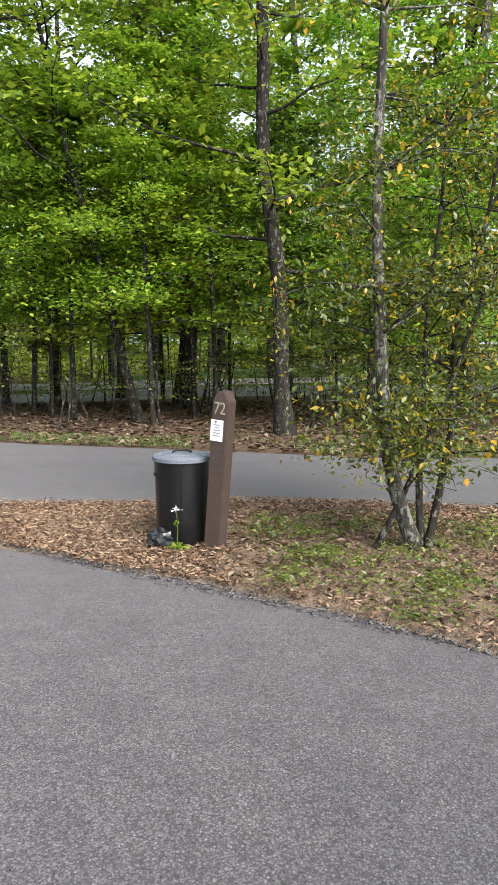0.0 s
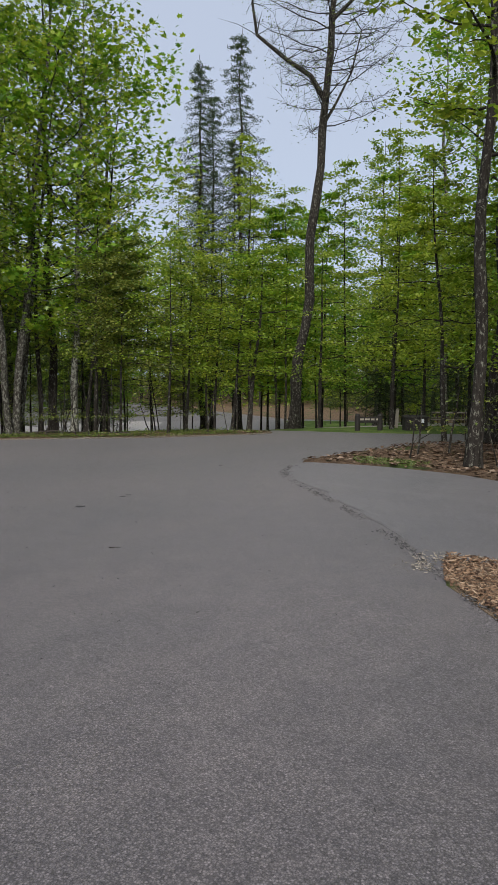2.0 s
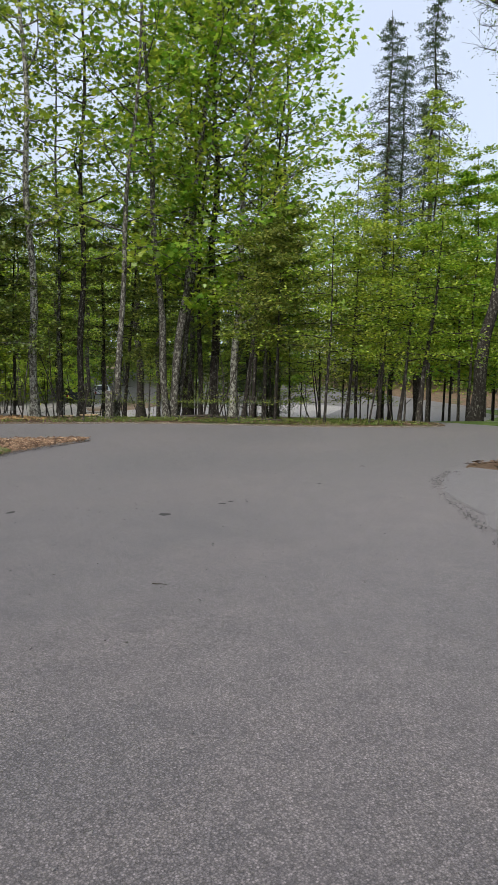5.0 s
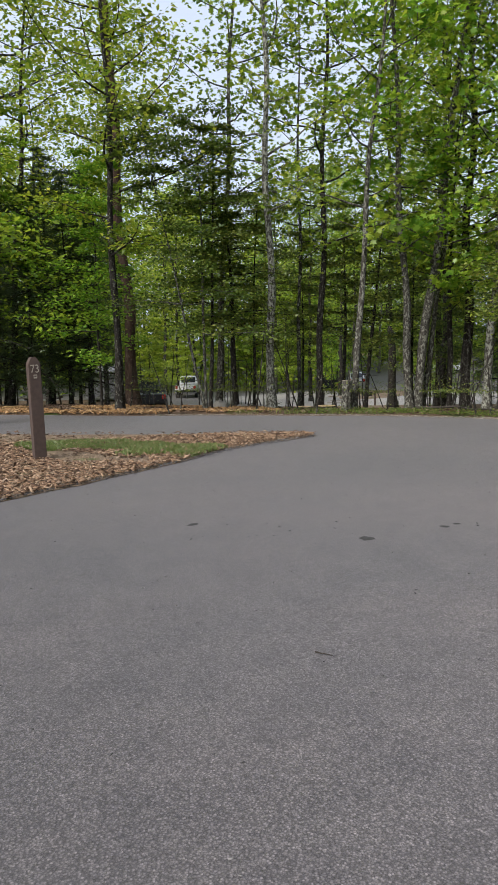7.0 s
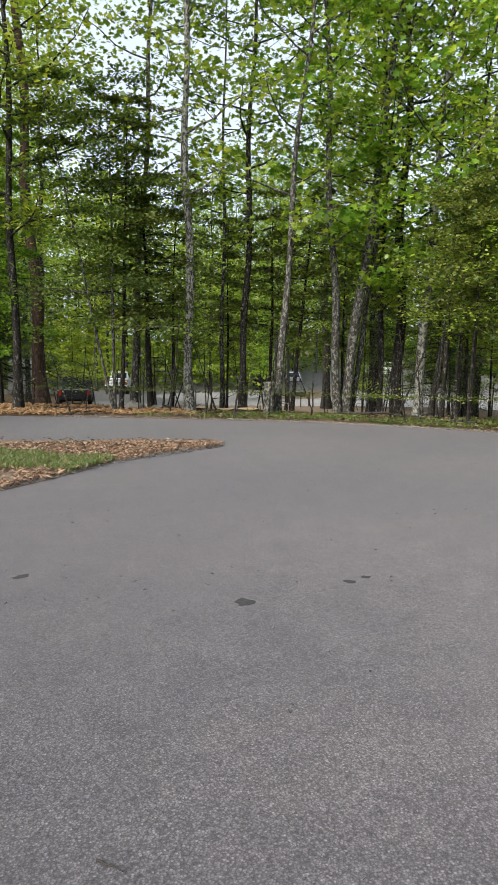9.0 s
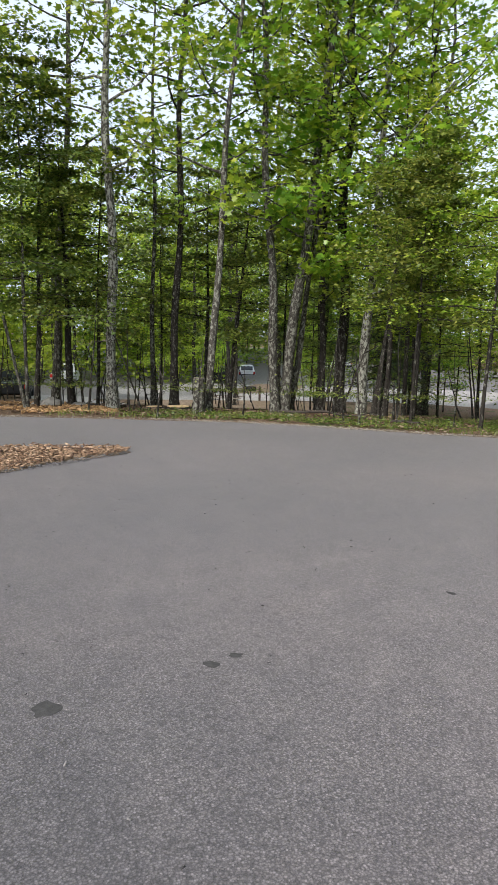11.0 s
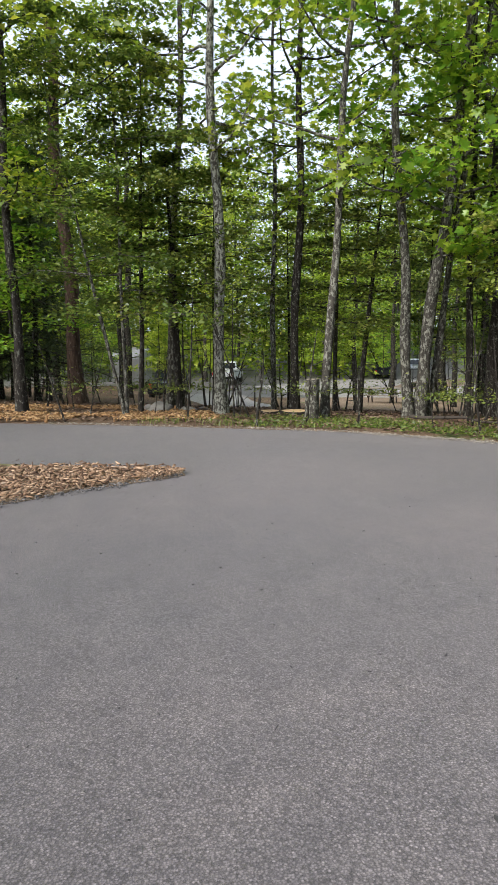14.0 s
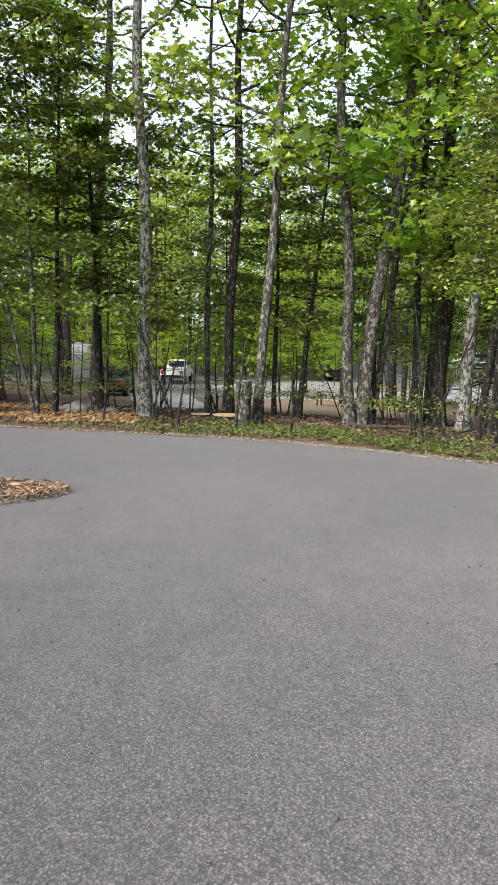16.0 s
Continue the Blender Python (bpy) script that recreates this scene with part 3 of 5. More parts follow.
# ---- trees ----
def tube(verts, faces, points, radii, sides):
    """Append a tapered tube along points to verts and faces."""
    base = len(verts)
    for i, (p, r) in enumerate(zip(points, radii)):
        d = (points[min(i + 1, len(points) - 1)] - points[max(i - 1, 0)]).normalized()
        a = d.cross(Vector((0.3, 1, 0.1))).normalized()
        b = d.cross(a)
        for k in range(sides):
            th = 2 * math.pi * k / sides
            verts.append(p + a * (r * math.cos(th)) + b * (r * math.sin(th)))
    for i in range(len(points) - 1):
        for k in range(sides):
            q = base + i * sides
            faces.append((q + k, q + (k + 1) % sides, q + sides + (k + 1) % sides, q + sides + k))
    tip = base + (len(points) - 1) * sides
    faces.append(tuple(tip + k for k in range(sides)))


def grow(name, height, radius, lean, low, spread, limbs, style, bark, leaf, leaf_size, per_spray, seed, label, category="tree", group="", flare=1.5, droop=0.15, fill=1.0, lobed=False, forks=()):
    """A tree about the origin: a bent tapered trunk with limbs, and a crown of leaf sprays."""
    r = random.Random(seed)
    rng = np.random.default_rng(seed)
    tree = thing(name, 0, 0, 0, 0, label, category, group)
    verts, faces = [], []
    rings = 22
    wob = [r.uniform(-1, 1) for _ in range(4)]

    def axis(z):
        f = z / height
        bend = 0.012 * height
        kink = min(0.09, 0.45 * radius) * min(1.0, z / 2.5)
        return Vector((lean[0] * z + bend * wob[0] * math.sin(3.0 * f + wob[1]) * f + kink * math.sin(1.5 * z + 5 * wob[2]), lean[1] * z + bend * wob[2] * math.sin(3.4 * f + wob[3]) * f + kink * math.sin(1.2 * z + 5 * wob[0]), z))

    def girth(z):
        f = z / height
        return radius * max(0.06, (1 - f) ** 0.8) * (1 + (flare - 1) * math.exp(-z / (radius * 2.2))) * (1 + 0.07 * math.sin(2.3 * z + 4 * wob[1]) + 0.04 * math.sin(5.1 * z))

    zs = [-0.15] + [height * (k / (rings - 1)) ** 1.35 for k in range(rings)]
    zs = sorted(zs + [radius * 0.8, radius * 2.0])
    tube(verts, faces, [axis(z) for z in zs], [girth(max(z, 0)) for z in zs], 10 if radius > 0.07 else 7)
    for z0, r0, bends in forks:
        pts = [axis(z0)] + [axis(z0) + Vector(b) for b in bends]
        tube(verts, faces, pts, [r0 * (1 - 0.75 * k / len(bends)) for k in range(len(pts))], 8)
        for p in pts[2:] * 4:
            tw = Vector((r.uniform(-1, 1), r.uniform(-1, 1), r.uniform(-0.1, 0.8))).normalized() * r.uniform(0.5, 1.5)
            tube(verts, faces, [p, p + tw * 0.5 + Vector((0, 0, 0.08)), p + tw], [0.016, 0.01, 0.003], 4)
    sprays = []
    for i in range(limbs):
        f = (i + r.random()) / limbs
        z = low + (height * 0.98 - low) * f ** 0.9
        az = i * 2.4 + r.uniform(-0.5, 0.5)
        if style == "conifer":
            length = spread * (1.05 - f) ** 0.8 * r.uniform(0.35, 1.15) + 0.2
            rise = -0.12
        elif style == "layer":
            length = spread * (1.0 - 0.6 * f) * r.uniform(0.5, 1.1)
            rise = 0.12
        else:
            length = spread * (0.55 + 0.6 * math.sin(math.pi * min(1, 0.25 + f * 0.75))) * r.uniform(0.45, 1.0)
            rise = 0.25 + 0.5 * f
        out = Vector((math.cos(az), math.sin(az), 0))
        start = axis(z)
        lr = min(girth(z) * 0.5, 0.008 + length * (0.011 if style != "twiggy" else 0.0055))
        steps = 5
        pts, rad = [], []
        for k in range(steps + 1):
            u = k / steps
            sag = -droop * length * u * u if style not in ("tall", "twiggy") else 0.0
            side = Vector((-out.y, out.x, 0)) * (0.16 * length * math.sin(u * 2.5 + i))
            pts.append(start + out * (length * u) + side * u + Vector((0, 0, rise * length * u ** (1.4 if style in ("tall", "twiggy") else 1.0) + sag + 0.03 * length * r.uniform(-1, 1))))
            rad.append(lr * (1 - 0.8 * u) + 0.002)
        tube(verts, faces, pts, rad, 5)
        for k in range(1 if style not in ("tall", "twiggy") else 2, steps + 1):
            tw = Vector((r.uniform(-1, 1), r.uniform(-1, 1), r.uniform(-0.25, 0.4))).normalized() * length * r.uniform(0.12, 0.34)
            end = pts[k] + tw
            if style == "twiggy":
                for _ in range(8):
                    t2 = Vector((r.uniform(-1, 1), r.uniform(-1, 1), r.uniform(-0.3, 0.6))).normalized() * r.uniform(0.25, 0.9)
                    tube(verts, faces, [pts[k], pts[k] + t2 * 0.5 + Vector((0, 0, 0.04)), pts[k] + t2], [0.006, 0.005, 0.003], 3)
            if r.random() < 0.7:
                tube(verts, faces, [pts[k], pts[k] + tw * 0.5 + Vector((0, 0, 0.03)), end], [rad[k] * 0.6, rad[k] * 0.45, 0.0015], 3)
            for c in (pts[k], end):
                if r.random() < fill:
                    sprays.append((c, max(0.16, min(0.62, length * 0.26))))
    mesh_object("trunk", verts, faces, bark, tree, True)
    if sprays:
        c = np.array([s[0] for s in sprays])
        rad = np.array([s[1] for s in sprays])
        n = len(c) * per_spray
        off = np.clip(rng.normal(0, 0.62, (n, 3)), -1.4, 1.4) * np.repeat(rad, per_spray)[:, None]
        off[:, 2] *= 0.32 if style not in ("tall", "twiggy") else 0.5
        pos = np.repeat(c, per_spray, 0) + off
        pos[:, 2] = np.maximum(pos[:, 2], 0.12)
        narrow = style == "conifer"
        if lobed:
            v, t = lobed_arrays(pos, leaf_size, 0.45, rng)
        else:
            v, t = leaf_arrays(pos, leaf_size, 0.5, rng, 0.2 if narrow else 0.62, 0.1, 0.25 if narrow else 0.12)
        raw_mesh("crown", v, t, leaf, tree)
    return tree


def stand(tree, x, y, turn=0.0, scale=1.0):
    tree.matrix_world = pose(x, y, slope(x, y) + 0.02, 0, 0, turn) @ Matrix.Diagonal((scale, scale, scale, 1))
    return tree


TALL_LABEL = "tall slim forest tree with fresh green leaves"
# x, y, trunk radius, lean x, lean y, height, lowest limb
NEAR_TALL = [
    (-18.7, 7.57, 0.113, -0.001, -0.017, 15, 4.6),
    (-19.7, 9.2, 0.098, 0.003, 0.019, 14, 4.2),
    (-17.55, 9.3, 0.086, 0.014, 0.064, 13, 3.6),
    (-18.3, 11.17, 0.106, -0.023, -0.062, 15, 3.7),
    (-18.35, 11.37, 0.126, 0.038, 0.102, 15.5, 2.9),
    (-19.3, 13.37, 0.14, -0.003, -0.007, 15, 3.6),
    (-18.0, 13.2, 0.114, 0.021, 0.038, 14, 2.8),
    (-17.3, 13.1, 0.068, 0.063, 0.095, 11, 2.6),
    (-20.6, 8.93, 0.063, 0.0, 0.003, 12, 4.0),
    (-20.85, 6.66, 0.1, 0.010, 0.046, 14, 4.2),
    (-18.6, 11.66, 0.073, 0.050, 0.12, 12, 3.0),
    (-19.0, 12.7, 0.076, -0.004, -0.009, 12, 2.6),
]
for i, (x, y, rad, lx, ly, h, low) in enumerate(NEAR_TALL):
    bark = (BARK_PALE, BARK_DARK, BARK_GREY, BARK_GREY, BARK_GREY, BARK_DARK)[i % 6]
    leaf = LEAF_MAPLE if i in (3, 4, 7) else LEAF_WOOD
    stand(grow("tree", h, rad, (lx, ly), low, 2.9 if i in (5, 6, 7, 10) else 2.1, 32 if i in (5, 6, 7, 10) else 26, "tall", bark, leaf, 0.19 if leaf is LEAF_MAPLE else 0.15, 12, 20 + i,
               "slim forest tree with mottled grey bark beside the asphalt" if bark is not BARK_DARK else "slim dark-barked forest tree with fresh leaves", group="row of trees", lobed=True), x, y)
MID_TALL = [
    (-22.9, 4.5, 0.175, -0.001, -0.03, 19, 6.5),
    (-19.0, 3.83, 0.096, 0.002, -0.012, 13, 3.5),
    (-16.54, 0.76, 0.123, 0.004, -0.029, 14, 3.0),
    (-24.7, 0.9, 0.105, -0.009, 0.08, 15, 4.0),
    (-4.32, 10.88, 0.108, 0.016, 0.006, 15, 4.8),
    (-5.58, 14.97, 0.153, 0.024, 0.009, 17, 4.6),
    (-1.07, 11.90, 0.093, -0.22, -0.03, 9, 2.2),
    (1.43, 9.96, 0.135, -0.06, 0.007, 15, 1.9),
    (-2.20, 18.14, 0.122, 0.023, 0.003, 15, 3.0),
    (-3.55, 16.40, 0.097, 0.034, 0.008, 14, 2.6),
    (-4.76, 16.44, 0.083, -0.013, -0.004, 13, 2.4),
    (-41.5, 21.8, 0.254, -0.01, -0.02, 20, 5.0),
]
for i, (x, y, rad, lx, ly, h, low) in enumerate(MID_TALL):
    bark = BARK_PINE if i == 0 else BARK_GREY if i == 2 else BARK_DARK
    stand(grow("tree", h, rad, (lx, ly), low, 2.5, 28, "tall", bark, LEAF_WOOD, 0.145, 25, 60 + i,
               "tall red-brown pine trunk with high branches" if i == 0 else TALL_LABEL, group="forest trees"), x, y)

# big half-bare pine beyond the bend, forked high up
pine = stand(grow("pine_tree", 24, 0.2, (0.078, 0.057), 10.0, 2.7, 105, "twiggy", BARK_DARK, LEAF_DULL, 0.07, 11, 91, "tall leaning pine with a thin half-bare crown", fill=0.8,
                  forks=((11.0, 0.1, ((-0.33, -0.38, 0.75), (-0.85, -1.0, 1.2), (-1.5, -1.75, 1.9), (-1.62, -1.85, 2.9), (-1.4, -1.6, 4.8))),
                         (10.2, 0.06, ((0.3, 0.3, 0.7), (0.6, 0.8, 1.8), (0.8, 1.1, 3.2))), (13.5, 0.07, ((0.5, 0.6, 0.8), (1.1, 1.3, 1.2), (1.6, 1.9, 2.4))))), -14.4, 19.7)

# saplings with thin dark stems along the row: x, y, radius, lean x, lean y, height
SAPLINGS = [
    (-13.3, 12.7, 0.042, 0.018, 0.022, 5.2), (-19.5, 16.5, 0.042, -0.004, -0.005, 6.0), (-20.5, 18.7, 0.055, -0.016, -0.018, 6.0),
    (-16.7, 13.0, 0.074, 0.02, 0.026, 7.5), (-12.55, 15.1, 0.08, 0.062, 0.051, 5.2),
    (-13.5, 14.7, 0.048, 0.03, 0.027, 5.0), (-13.95, 14.0, 0.055, 0.04, 0.04, 5.0), (-13.1, 15.0, 0.056, 0.078, 0.068, 5.0),
    (-18.3, 14.6, 0.072, -0.005, -0.007, 7.5), (-18.8, 15.2, 0.053, -0.016, -0.024, 6.5), (-14.2, 21.0, 0.08, 0.012, 0.008, 6.5),
    (-9.76, 18.17, 0.067, 0.027, 0.015, 6.0), (-6.63, 14.85, 0.066, -0.054, -0.024, 6.5), (-5.68, 16.77, 0.063, -0.008, -0.003, 6.5),
]
for i, (x, y, rad, lx, ly, h) in enumerate(SAPLINGS):
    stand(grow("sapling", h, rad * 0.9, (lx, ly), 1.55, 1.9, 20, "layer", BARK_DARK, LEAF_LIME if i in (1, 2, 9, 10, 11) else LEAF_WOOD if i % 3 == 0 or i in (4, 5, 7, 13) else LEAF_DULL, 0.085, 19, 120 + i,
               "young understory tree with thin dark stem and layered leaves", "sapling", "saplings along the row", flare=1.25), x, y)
SAPLINGS_BACK = [
    (-18.2, 5.77, 0.041, 0.02, -0.2, 7.0), (-18.22, 5.8, 0.046, 0.001, -0.015, 7.0), (-19.44, 6.83, 0.09, 0.0, -0.038, 5.5),
    (-20.9, 10.4, 0.066, -0.001, -0.002, 6.0), (-20.2, 10.75, 0.074, 0.023, 0.082, 6.0), (-18.89, 6.04, 0.06, 0.0, 0.034, 7.0),
    (-22.3, 9.6, 0.045, 0.02, 0.0, 5.5), (-20.6, 7.6, 0.05, 0.0, 0.03, 6.0), (-21.6, 12.9, 0.05, 0.02, -0.02, 6.0),
    (-22.5, 14.6, 0.045, 0.0, 0.02, 6.0), (-15.1, 12.6, 0.04, 0.03, 0.03, 5.5), (-14.6, 12.2, 0.035, 0.04, 0.0, 4.8),
]
for i, (x, y, rad, lx, ly, h) in enumerate(SAPLINGS_BACK):
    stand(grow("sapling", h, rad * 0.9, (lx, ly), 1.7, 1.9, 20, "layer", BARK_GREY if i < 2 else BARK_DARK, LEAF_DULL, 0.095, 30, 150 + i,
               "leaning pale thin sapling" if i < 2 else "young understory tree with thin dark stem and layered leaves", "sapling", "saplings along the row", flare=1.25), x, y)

# kinds for the deeper forest, built once and copied
deep_tall = [grow("tree", 17 + k, 0.13 + 0.02 * k, (0.01 * k, -0.01), 4.0 + k, 2.8, 30, "tall", (BARK_DARK, BARK_GREY, BARK_DARK)[k], (LEAF_WOOD, LEAF_MAPLE, LEAF_WOOD)[k], 0.2, 18, 200 + k, TALL_LABEL, group="forest trees") for k in range(3)]
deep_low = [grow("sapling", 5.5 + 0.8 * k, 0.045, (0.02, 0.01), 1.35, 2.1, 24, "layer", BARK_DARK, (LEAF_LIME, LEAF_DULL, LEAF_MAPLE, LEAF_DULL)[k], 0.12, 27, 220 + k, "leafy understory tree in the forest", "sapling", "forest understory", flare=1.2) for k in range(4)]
hemlocks = [grow("hemlock_tree", 8.0 + 2.5 * k, 0.10, (0, 0), 0.9, 2.3, 60, "conifer", BARK_DARK, NEEDLES, 0.13, 26, 240 + k, "dark feathery hemlock with drooping branches", "conifer", "hemlocks") for k in range(2)]
spruces = [grow("spruce_tree", 19 + k, 0.16, (0.012 * k, -0.01 * k), 3.0, 2.5, 130, "conifer", BARK_DARK, NEEDLES, 0.15, 18, 250 + k, "tall dark ragged spruce above the young trees", "conifer", "spruces", droop=0.25 + 0.1 * k, fill=0.6) for k in range(3)]
used = set()


def plant(kind, x, y, turn, scale):
    if kind in used:
        ob = copy_thing(kind, Matrix.Identity(4))
    else:
        ob = kind
        used.add(kind)
    return stand(ob, x, y, turn, scale)


fr = random.Random(77)


def lane(x, y):
    """Open ground along the lane that leads away between the trees."""
    return 29 < math.degrees(math.atan2(-(x + 2), y - 2)) < (50 if math.hypot(x, y) < 44 else 67) and 19 < math.hypot(x, y) < 84


def forest(kinds, n, x0, x1, y0, y1, gap, taken, lo=0.8, hi=1.25, keep=None):
    tries = 0
    done = 0
    while done < n and tries < n * 40:
        tries += 1
        x, y = fr.uniform(x0, x1), fr.uniform(y0, y1)
        if keep and not keep(x, y):
            continue
        if any((x - a) ** 2 + (y - b) ** 2 < gap * gap for a, b in taken):
            continue
        taken.append((x, y))
        plant(fr.choice(kinds), x, y, fr.uniform(0, 360), fr.uniform(lo, hi))
        done += 1


taken_tall, taken_low = [t[:2] for t in NEAR_TALL + MID_TALL], [(-4.3, 10.9), (1.4, 10.0)]
in_row = [(p.x, p.y) for p in row_line]
in_tongue = [(p.x, p.y) for p in tongue_line]
# left of the bend, behind the crossing road
forest(deep_tall, 11, -48, -20.5, -20, 6.5, 2.6, taken_tall, keep=lambda x, y: inside(in_row, x, y) and (y < 0.5 or x < -36))
forest(deep_low, 40, -46, -19.8, -20, 6.8, 1.9, taken_low, keep=lambda x, y: inside(in_row, x, y))
forest(hemlocks, 20, -30, -20.6, -12, 4.4, 2.1, taken_low, 0.7, 1.1)
# Beyond the lawn (y > 35): five hemlocks added to stand for deep shade.
for k, (x, y, sc) in enumerate(((-23.5, 1.6, 0.8), (-24.6, 2.7, 0.7), (-22.4, 0.2, 0.85), (-26.0, 3.4, 0.75), (-18.5, 35.5, 1.0), (-16.2, 37.5, 1.1), (-20.8, 37.0, 1.0), (-14.0, 36.0, 0.95), (-18.0, 40.0, 1.2))):
    plant(hemlocks[k % 2], x, y, 53 * k, sc)
plant(hemlocks[0], -20.2, 15.2, 40, 0.62)
plant(hemlocks[1], -22.0, 17.4, 130, 0.6)
# behind the row
forest(deep_tall, 9, -40, -24, 16, 28, 3.6, taken_tall, 0.75, 1.0, keep=lambda x, y: inside(in_row, x, y) and not lane(x, y))
forest(deep_low, 14, -42, -21.5, 17.5, 30, 2.8, taken_low, 0.8, 1.1, keep=lambda x, y: inside(in_row, x, y) and not (x < -33 and y < 22))
# wooded verge right of the bend
forest(deep_tall, 8, -4.2, 22, 13.2, 18.5, 2.2, taken_tall, keep=lambda x, y: inside(in_tongue, x, y) and x > -1.5)
forest(deep_low, 26, -6.2, 20, 10.4, 18.5, 1.7, taken_low, keep=lambda x, y: inside(in_tongue, x, y) and x > -4.4 and y > 11.6)
# campground woods beyond the row
forest(deep_tall, 34, -104, -48, -6, 56, 4.5, taken_tall, 0.9, 1.3, keep=lambda x, y: not lane(x, y))
forest(deep_low, 60, -104, -49, -6, 58, 3.0, taken_low, 0.9, 1.5, keep=lambda x, y: not lane(x, y))
# trees round the lawn
forest(deep_tall, 24, -36, 22, 27, 56, 4.0, taken_tall, 0.9, 1.3, keep=lambda x, y: not lane(x, y))
forest(deep_low, 60, -40, 22, 24, 58, 2.6, taken_low, 0.9, 1.5, keep=lambda x, y: x + 0.62 * y > -12 and not (lane(x, y) and y < 40))
for k, (x, y, s) in enumerate(((-25.3, 26.6, 1.0), (-23.4, 27.3, 1.0), (-26.9, 29.0, 0.88), (-24.8, 28.6, 0.82), (-29.0, 30.5, 0.8))):
    plant(spruces[k % 3], x, y, x * 40, s)
for x, y, s in ((-17.2, 22.4, 1.25), (-19.4, 24.6, 1.35), (-16.6, 24.3, 1.0), (-21.4, 26.6, 1.3), (-8.2, 19.9, 1.2), (-6.2, 21.4, 1.3), (-3.2, 23.0, 1.3), (-11.6, 24.0, 1.5), (-20.5, 30.5, 1.7), (-23.5, 33.0, 1.8), (-27.5, 36.0, 1.8), (-15.5, 29.0, 1.6)):
    plant(fr.choice(deep_low[0:3:2]), x, y, x * 50, s)
# slim bright young trees between the bend and the spruces
slender = [grow("tree", 9.5 + k, 0.05 + 0.01 * k, (0.01, 0.015 * k), 1.9, 1.9, 34, "layer", BARK_DARK, LEAF_LIME, 0.115, 14, 270 + k, "slim young tree with light yellow-green leaves", group="young trees by the bend", flare=1.2) for k in range(2)]
for k, (x, y, sc) in enumerate(((-18.7, 19.9, 0.9), (-17.6, 21.2, 1.1), (-16.7, 22.3, 1.0), (-20.6, 20.6, 1.05), (-16.8, 26.9, 1.25), (-13.2, 24.4, 1.1), (-19.6, 23.6, 1.15))):
    plant(slender[k % 2], x, y, 67 * k, sc)
# bright young maples at the front of the wooded verge
MAPLES = [(-0.75, 11.2, 1.6, 6.5), (0.35, 11.8, 2.2, 7.5), (-2.3, 12.2, 1.7, 6.0), (-3.3, 13.2, 1.5, 6.5), (2.9, 10.6, 1.5, 7.0), (4.1, 9.9, 1.2, 6.0)]
for k, (x, y, low, h) in enumerate(MAPLES):
    stand(grow("maple_sapling", h, 0.05, (-0.03, 0.01), low, 2.3, 26, "layer", BARK_DARK, LEAF_MAPLE, 0.088, 44, 300 + k, "young maple with bright layered green leaves", "sapling", "young maples", flare=1.2), x, y, k * 70)


# far woods: one mass of foliage and stems round the place
def far_woods():
    rng = np.random.default_rng(9)
    n = 42000
    a = rng.uniform(-0.35, 2.75, n)
    dist = np.where((a > 0.5) & (a < 1.2), 84, 64) + 44 * rng.random(n)
    cx, cy = -dist * np.sin(a) - 3, dist * np.cos(a) + 3
    top = 18 + 3 * np.sin(a * 9) + 2.5 * np.sin(a * 23 + 1) - 2.5 * np.exp(-((a - 0.69) / 0.2) ** 2)
    z = rng.random(n) ** 1.1 * top
    base = np.array([slope(x, y) for x, y in zip(cx, cy)])
    c = np.stack([cx, cy, base + z + 0.6], 1)
    c = np.repeat(c, 8, 0) + rng.normal(0, 1, (n * 8, 3)) * np.array([1.0, 1.0, 0.5])
    v, t = leaf_arrays(c, 0.55, 0.4, rng)
    tagged(raw_mesh("far_woods", v, t, LEAF_WOOD), "distant mixed woodland in spring leaf", "woods", kind="stuff")
    verts, faces = [], []
    r = random.Random(5)
    for _ in range(260):
        b, d = r.uniform(-0.35, 2.75), r.uniform(84, 118)
        x, y = -d * math.sin(b) - 3, d * math.cos(b) + 3
        zz = slope(x, y)
        tube(verts, faces, [Vector((x, y, zz - 0.1)), Vector((x + r.uniform(-0.3, 0.3), y, zz + 8)), Vector((x + r.uniform(-0.6, 0.6), y, zz + 16))], [r.uniform(0.12, 0.25), 0.12, 0.03], 5)
    tagged(mesh_object("far_trunks", verts, faces, BARK_DARK), "bare stems of the distant woodland", "woods", kind="stuff")


far_woods()


